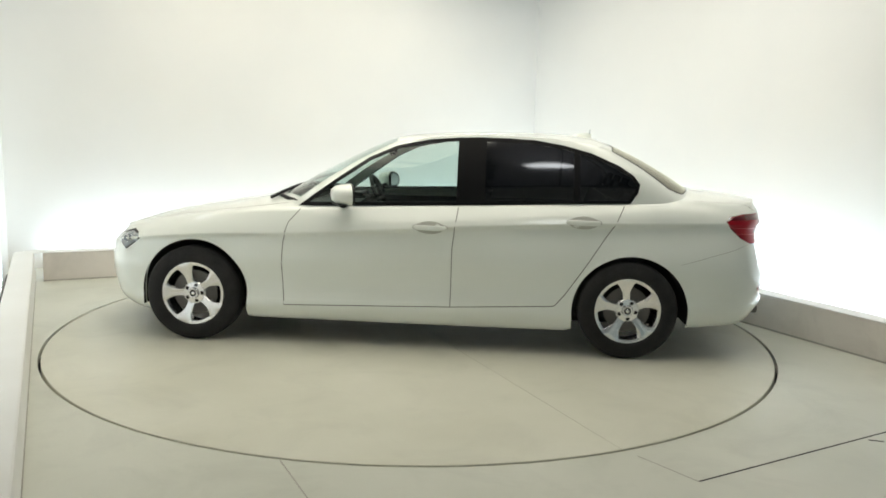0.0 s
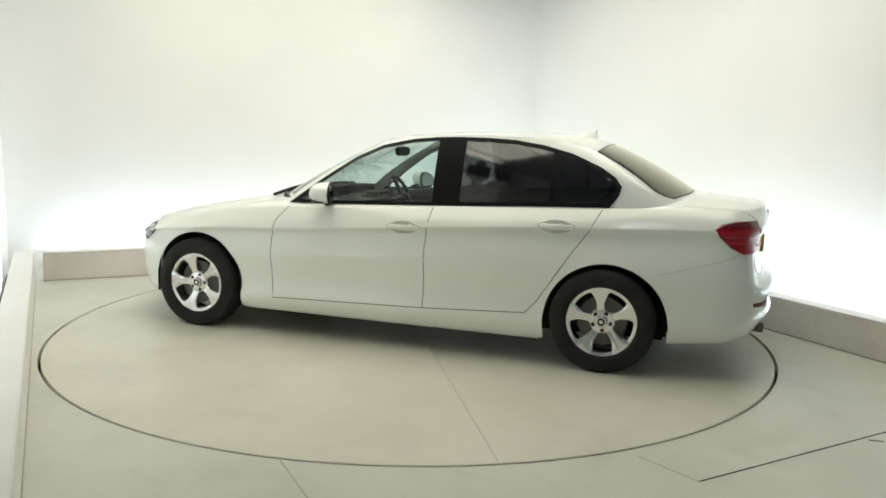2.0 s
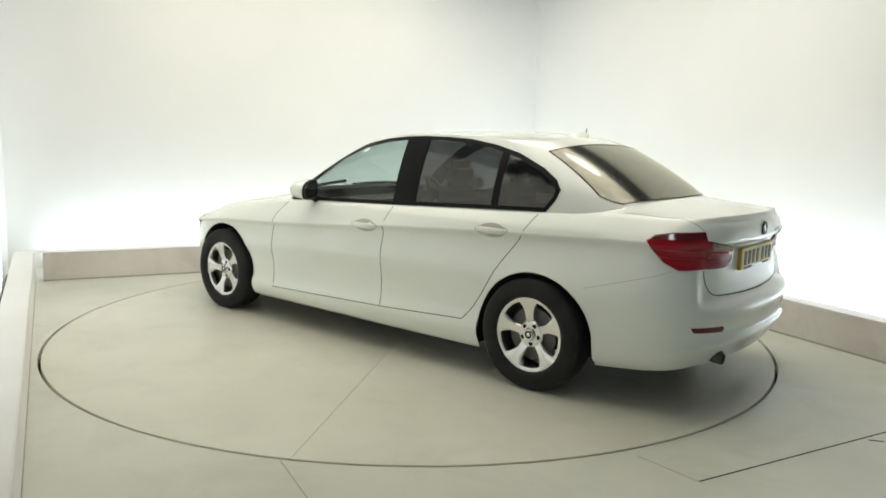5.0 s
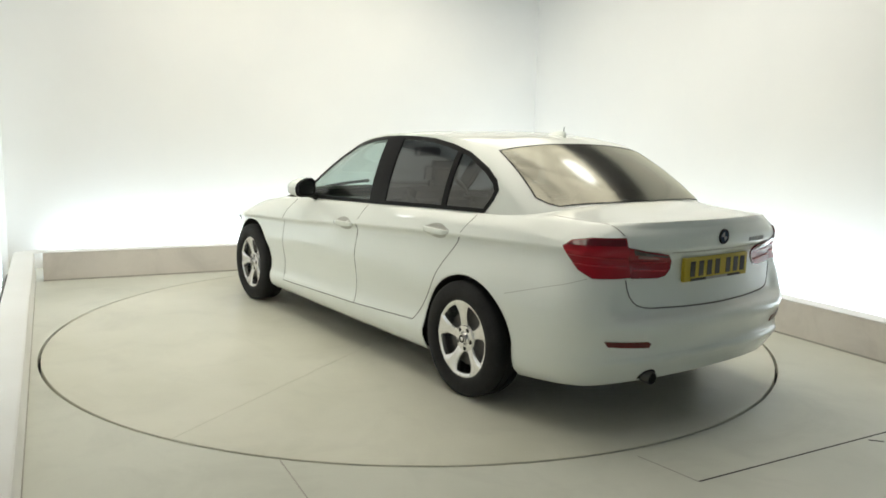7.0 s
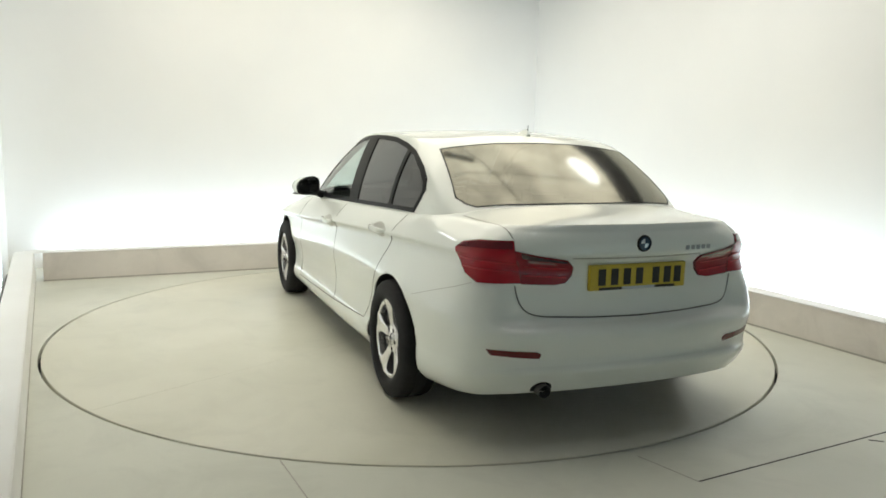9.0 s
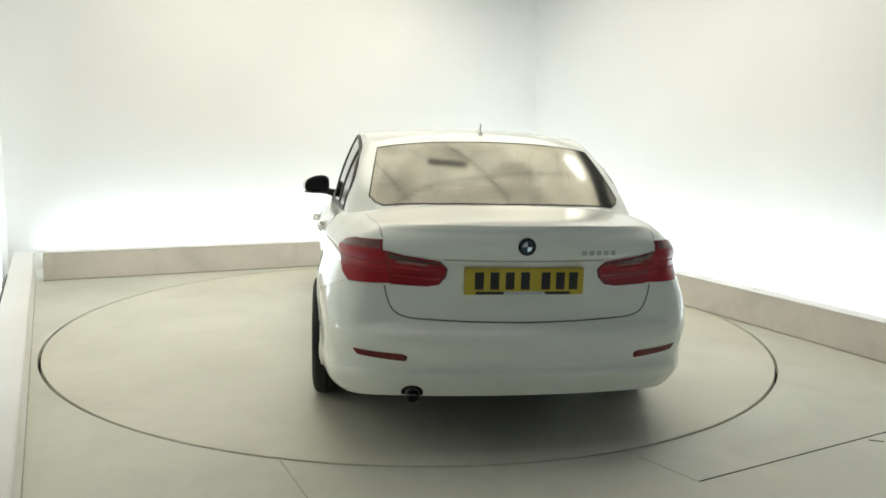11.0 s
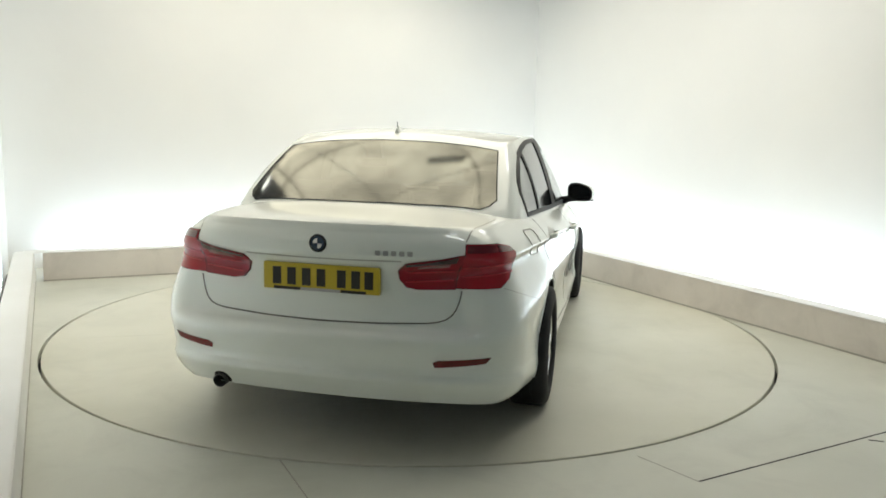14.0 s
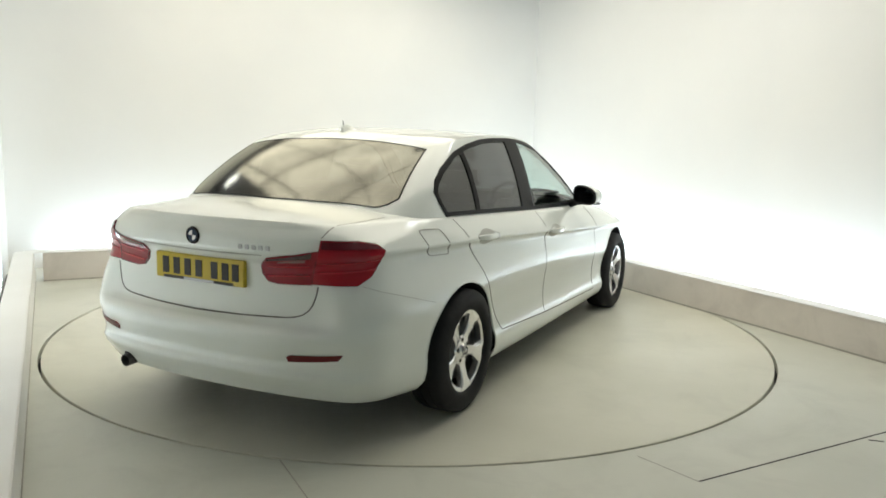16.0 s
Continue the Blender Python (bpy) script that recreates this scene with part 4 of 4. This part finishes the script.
    # tail pipe
    pipe = part("tail_pipe", lathe([(0.0, 0.0), (0.025, 0.0), (0.027, -0.09), (0.028, -0.10), (0.030, -0.096), (0.030, 0.06), (0.030, 0.12)], 32), M_PIPE, car, "dark steel tail pipe")
    pipe.matrix_local = pose(-2.200, 0.468, 0.272, 0, 0, -90) @ pose(0, 0, 0, 4)
    # black patch on the bumper paints the shade inside the pipe's cut-out
    a, b = v.flat((0, 0.468, 0.272))
    notch = [(a + 0.046 * math.cos(k * math.pi / 10), b - 0.004 + 0.038 * math.sin(k * math.pi / 10)) for k in range(20)]
    part("pipe_cutout_shade", patch(notch, v, 0.0015, 0.004, 0.02), M_LINER, car, "black patch painting the shade in the bumper's pipe cut-out")
    # fin on the roof
    bm = bmesh.new()
    rings = []
    for t in range(9):
        f = t / 8
        x = -1.07 - 0.14 * f
        h = 0.034 * math.sin(math.pi / 2 * min(1, f / 0.85)) ** 1.2 + 0.004
        w = 0.020 - 0.006 * f
        base = roof_z(x, 0) - 0.004
        rings.append([Vector((x, -w, base)), Vector((x, -w * 0.45, base + h * 0.6)), Vector((x, 0, base + h)), Vector((x, w * 0.45, base + h * 0.6)), Vector((x, w, base))])
    fin = part("roof_fin", lofted(rings), M_PAINT, car, "small white aerial fin on the roof")
    part("mast", capsule(bmesh.new(), [(-1.195, 0, roof_z(-1.195, 0) + 0.02), (-1.20, 0, roof_z(-1.2, 0) + 0.06)], [0.003, 0.002], 6), M_BLACK, fin, "thin dark aerial mast")


def front_details(car):
    for s, view in ((1, LEFT_S), (-1, RIGHT_S)):
        poly = [view.flat((x, 0, z)) for x, z in ((1.765, 0.648), (1.80, 0.672), (1.86, 0.682), (1.955, 0.655), (1.945, 0.60), (1.89, 0.562), (1.83, 0.60))]
        lamp = part("headlamp", patch(poly, view, 0.004, 0.010, 0.03), M_LAMPGLASS, car, "clear glass headlamp")
        pts = resampled(poly, 0.03)
        if signed(pts) < 0:
            pts = pts[::-1]
        part("lamp_seal", band(inset(pts, -0.003), inset(pts, 0.005), view, 0.005, 0.01, 1), M_BLACK, lamp, "dark lamp edge")
        for lx, lz, lr in ((1.89, 0.625, 0.024), (1.845, 0.640, 0.016)):
            a, b = view.flat((lx, 0, lz))
            circle = [(a + lr * math.cos(k * math.pi / 10), b + lr * math.sin(k * math.pi / 10)) for k in range(20)]
            part("lamp_ring", band(circle, inset(circle, 0.005), view, 0.0062, 0.003, 1), M_CHROME, lamp, "bright lens ring")
            part("lamp_lens", patch(inset(circle, 0.006), view, 0.0055, 0.003, 0.02), M_BADGE, lamp, "dark round lens")
        above = View((0, 0, -1), SHELL_TREE)
        part("bonnet_gap", stripe([above.flat((x, y * s, 0)) for x, y in ((0.80, 0.690), (1.10, 0.682), (1.40, 0.655), (1.65, 0.610), (1.84, 0.545))], above, 0.0045, 0.001, 0.003), M_SHADOWGAP, car, "fine shut line along the bonnet")
    # black scuttle strip and wipers at the foot of the windscreen
    top = View((0, 0, -1), CABIN_TREE)
    base = [(0.985, 0.0), (0.97, 0.2), (0.92, 0.42), (0.82, 0.60), (0.72, 0.70)]
    line = base[::-1] + [(x, -y) for x, y in base[1:]]
    bm = bmesh.new()
    capsule(bm, [(x + 0.02, y, deck_z(x + 0.02, y) + 0.004) for x, y in line], 0.016, 8)
    part("scuttle", bm, M_BLACK, car, "black scuttle strip")
    for pts in ([(0.965, 0.55), (0.86, 0.10)], [(0.985, -0.10), (0.86, -0.55)]):
        bm = bmesh.new()
        (x0, y0), (x1, y1) = pts
        capsule(bm, [(x0 + (x1 - x0) * t, y0 + (y1 - y0) * t, max(deck_z(x0 + (x1 - x0) * t, y0 + (y1 - y0) * t), 0.0) + 0.018 + 0.014 * t) for t in (0, 0.33, 0.66, 1)], 0.012, 8)
        part("wiper", bm, M_BLACK, car, "black wiper arm")


def pillow(bm, c, half, lean=0.0, bevel=0.05):
    m = Matrix.Translation(c) @ Matrix.Rotation(radians(lean), 4, "Y")
    return box(bm, [-h for h in half], half, m, bevel)


def cabin_details(car):
    bm = bmesh.new()
    box(bm, (-1.60, -0.70, 0.215), (0.95, 0.70, 0.24))
    for s in (1, -1):
        box(bm, (-1.50, 0.70 * s, 0.22), (0.75, 0.73 * s, 0.86), bevel=0.01)
    box(bm, (0.90, -0.70, 0.22), (0.95, 0.70, 0.84))
    part("cabin_tub", bm, M_INT, car, "black cabin lining")
    bm = bmesh.new()
    box(bm, (-1.80, -0.60, 0.955), (-1.36, 0.60, 0.985), bevel=0.01)
    part("parcel_shelf", bm, M_INT, car, "black parcel shelf")
    bm = bmesh.new()
    box(bm, (0.40, -0.70, 0.62), (0.86, 0.70, 0.865), bevel=0.05)
    box(bm, (0.46, -0.54, 0.80), (0.64, -0.20, 0.905), bevel=0.03)
    part("dashboard", bm, M_INT, car, "dark dashboard")
    for y in (0.36, -0.36):
        seat = part("front_seat", pillow(bmesh.new(), (-0.02, y, 0.40), (0.26, 0.25, 0.09)), M_SEAT, car, "dark cloth front seat")
        part("seat_back", pillow(bmesh.new(), (-0.34, y, 0.70), (0.09, 0.24, 0.33), -18), M_SEAT, seat)
        head = part("headrest", pillow(bmesh.new(), (-0.475, y, 1.115), (0.055, 0.13, 0.085), -14, 0.045), M_SEAT, seat, "dark headrest")
        for d in (-0.06, 0.06):
            part("headrest_post", capsule(bmesh.new(), [(-0.45, y + d, 0.98), (-0.47, y + d, 1.07)], 0.007, 8), M_CHROME, head, "steel headrest post")
    bench = part("rear_bench", pillow(bmesh.new(), (-0.95, 0, 0.42), (0.25, 0.62, 0.10)), M_SEAT, car, "dark cloth rear bench")
    part("bench_back", pillow(bmesh.new(), (-1.26, 0, 0.72), (0.08, 0.62, 0.30), -22), M_SEAT, bench)
    for y in (0.38, 0, -0.38):
        part("headrest", pillow(bmesh.new(), (-1.395, y, 1.04), (0.05, 0.13, 0.065), -18, 0.04), M_SEAT, bench, "dark headrest")
    # steering wheel on the right
    bm = bmesh.new()
    m = Matrix.Translation((0.36, -0.36, 0.86)) @ Matrix.Rotation(radians(-65), 4, "Y")
    ring_pts = [m @ Vector((0.185 * math.cos(a), 0.185 * math.sin(a), 0)) for a in [2 * math.pi * k / 32 for k in range(33)]]
    capsule(bm, ring_pts, 0.015, 8)
    for a in (0.15, math.pi - 0.15, -math.pi / 2):
        capsule(bm, [m @ Vector((0, 0, 0.01)), m @ Vector((0.18 * math.sin(a + math.pi / 2), 0.18 * math.cos(a + math.pi / 2), 0))], 0.018, 8)
    part("steering_wheel", bm, M_INT, car, "black steering wheel")
    part("rear_view_mirror", pillow(bmesh.new(), (0.22, -0.02, 1.235), (0.016, 0.12, 0.034), 0, 0.012), M_INT, car, "black rear-view mirror")
    bm = bmesh.new()
    rows = []
    for i in range(13):
        x = 0.08 - 1.32 * i / 12
        rows.append([bm.verts.new((x, y, roof_z(x, y) - 0.03)) for y in [-0.55 + 1.1 * k / 8 for k in range(9)]])
    grid(bm, rows)
    part("headliner", bm, M_LINING, car, "pale grey headliner")


FRONT_DOOR = [(0.70, 0.874), (0.765, 0.785), (0.798, 0.66), (0.806, 0.51), (0.80, 0.35), (0.79, 0.252), (0.3, 0.266), (-0.283, 0.283), (-0.286, 0.65), (-0.30, 0.79), (-0.318, 0.914)]
REAR_DOOR = [(-0.318, 0.914), (-0.30, 0.79), (-0.286, 0.65), (-0.283, 0.283), (-0.935, 0.312), (-1.0, 0.385), (-1.06, 0.475), (-1.18, 0.665), (-1.29, 0.825), (-1.352, 0.95)]


def panels(car):
    """Parts the lower shell along its shut lines: doors, bonnet, boot lid, bumpers and the rest."""
    SHELL.normal_update()
    doors = []
    for sign, view in ((1, LEFT_S), (-1, RIGHT_S)):
        for name, line in (("front_door", FRONT_DOOR), ("rear_door", REAR_DOOR)):
            poly = on_side(view, line, sign)
            mine = [f for f in SHELL.faces if f.normal.dot(view.way) < -0.3 and inside(poly, *view.flat(f.calc_center_median()))]
            keep = set(mine)
            for v in {v for f in mine for v in f.verts if any(g not in keep for g in v.link_faces)}:
                d, r = nearest(poly, *view.flat(v.co))
                if d < 0.016:
                    v.co = view.onto(r.x, r.y)
            doors.append((name, keep))
    SHELL.normal_update()
    groups = {"body": []}
    taken = {}
    for k, (name, faces) in enumerate(doors):
        groups[(name, k)] = []
        for f in faces:
            taken[f] = (name, k)
    for f in SHELL.faces:
        c, n = f.calc_center_median(), f.normal
        key = taken.get(f)
        if key is None:
            if c.x < -1.79 and abs(n.z) > 0.6 and c.z > 0.9 and abs(c.y) < 0.63:
                key = ("boot_lid", 0)
            elif c.x < -2.1 and c.z > 0.576 and abs(c.y) < 0.588:
                key = ("boot_lid", 0)
            elif c.x < -1.69 and c.z < 0.60 + 0.30 * (-1.70 - c.x) and c.z < 0.72:
                key = ("rear_bumper", 0)
            elif c.x > 0.6 and n.z > 0.6 and c.z > 0.6 and abs(c.y) < 0.66:
                key = ("bonnet", 0)
            elif c.x > 1.70 and c.z < 0.56:
                key = ("front_bumper", 0)
            else:
                key = "body"
        groups.setdefault(key, []).append(f)
    owner = {}
    for key, faces in groups.items():
        for f in faces:
            owner[f] = key
    labels = {"front_door": "white front door", "rear_door": "white rear door", "boot_lid": "white boot lid", "rear_bumper": "white rear bumper", "bonnet": "white bonnet", "front_bumper": "white front bumper"}
    for key, faces in groups.items():
        name = key if isinstance(key, str) else key[0]
        order = {}
        for f in faces:
            for v in f.verts:
                order.setdefault(v, len(order))
        me = bpy.data.meshes.new(name)
        me.from_pydata([v.co for v in order], [], [[order[v] for v in f.verts] for f in faces])
        for q in me.polygons:
            q.use_smooth = True
        me.set_sharp_from_angle(angle=radians(38))
        # one shading across the joints
        normals = []
        for v in order:
            joint = any(owner[f] != key for f in v.link_faces)
            flat = joint and all(f.normal.dot(v.normal) > 0.9 for f in v.link_faces)
            normals.append(tuple(v.normal) if flat else (0.0, 0.0, 0.0))
        me.normals_split_custom_set_from_vertices(normals)
        me.materials.append(M_PAINT)
        ob = new(name, me)
        ob.parent = car
        ob["label"] = labels.get(name, "glossy white painted body sides and wings")
    SHELL.free()


def build_car():
    car = new("saloon_car")
    tagged(car, "white four-door saloon car with dark windows on the turning platform", "car")
    for sign, view in ((1, LEFT_S), (-1, RIGHT_S)):
        for end in (1, -1):
            cut(SHELL, view, on_side(view, arch_outline(end), sign), 0.3, 0.03)
    for sign, view in ((1, LEFT_C), (-1, RIGHT_C)):
        cut(CABIN, view, inset(on_side(view, DLO, sign), 0.014), 0.3, 0.03)
    back, front = [BACK_C.flat(p) for p in REAR_WIN], [FRONT_C.flat(p) for p in WINDSCREEN]
    cut(CABIN, BACK_C, inset(back, 0.006), 0.3, 0.03)
    cut(CABIN, FRONT_C, inset(front, 0.006), 0.3, 0.03)
    # open the deck under the cabin
    rim_line = inset([(x, y) for x, y in BASE_RING] + [(x, -y) for x, y in BASE_RING[-2:0:-1]], 0.045)
    gone = [f for f in SHELL.faces if abs(f.normal.z) > 0.4 and f.calc_center_median().z > 0.84 and inside(rim_line, *f.calc_center_median().xy)]
    bmesh.ops.delete(SHELL, geom=gone, context="FACES")
    panels(car)
    part("cabin", CABIN, M_PAINT, car, "white roof and pillars")
    for x in (1.392, -1.392):
        for side in (1, -1):
            wheel(car, x, side)
    # side windows
    for sign, view in ((1, LEFT_C), (-1, RIGHT_C)):
        outer = resampled(on_side(view, DLO, sign), 0.05)
        if signed(outer) < 0:
            outer = outer[::-1]
        part("window_frame", band(outer, inset(outer, 0.023), view, 0.005, 0.014), M_BLACK, car, "black window surround")
        pane = inset(on_side(view, DLO, sign), 0.022)
        s = view.e1.x
        part("front_side_window", patch(clip(pane, s, 0, -0.34), view, 0.001, 0.003), M_GLASS, car, "clear side window")
        part("rear_side_window", patch(clip(clip(pane, -s, 0, 0.42), s, 0, -1.05), view, 0.001, 0.003), M_DARKGLASS, car, "dark tinted side window")
        part("quarter_window", patch(clip(pane, -s, 0, 1.07), view, 0.001, 0.003), M_DARKGLASS, car, "small dark tinted quarter window")
        part("pillar_trim", patch(clip(clip(pane, -s, 0, 0.30), s, 0, -0.48), view, 0.006, 0.014), M_BLACK, car, "black pillar trim")
        part("window_bar", patch(clip(clip(pane, -s, 0, 1.035), s, 0, -1.075), view, 0.006, 0.014), M_BLACK, car, "black window divider")
    part("back_window", patch(back, BACK_C, 0.002, 0.004), M_REARGLASS, car, "dark sloping rear window")
    edge = resampled(back, 0.05)
    if signed(edge) < 0:
        edge = edge[::-1]
    part("window_seal", band(inset(edge, -0.002), inset(edge, 0.0025), BACK_C, 0.0035, 0.008, 1), M_BLACK, car, "thin black seal round the rear window")
    part("windscreen", patch(front, FRONT_C, 0.002, 0.004), M_GLASS, car, "raked windscreen")
    running_gear(car)
    side_details(car)
    tail_details(car)
    front_details(car)
    cabin_details(car)
    return car


CAR = build_car()


# ---------------- the platform turns clockwise, seen from above, and carries the car
def motions():
    def heading(t):
        return 173.596 - 6.9114 * t - 0.00953 * t * t
    times = [i * 0.5 for i in range(33)]
    walk(PLATFORM, [(t, pose(0, 0, 0, 0, 0, heading(t))) for t in times])
    walk(CAR, [(t, pose(0, 0, 0, 0, 0, heading(t)) @ pose(-0.0134, -0.2058, 0.005)) for t in times])


motions()
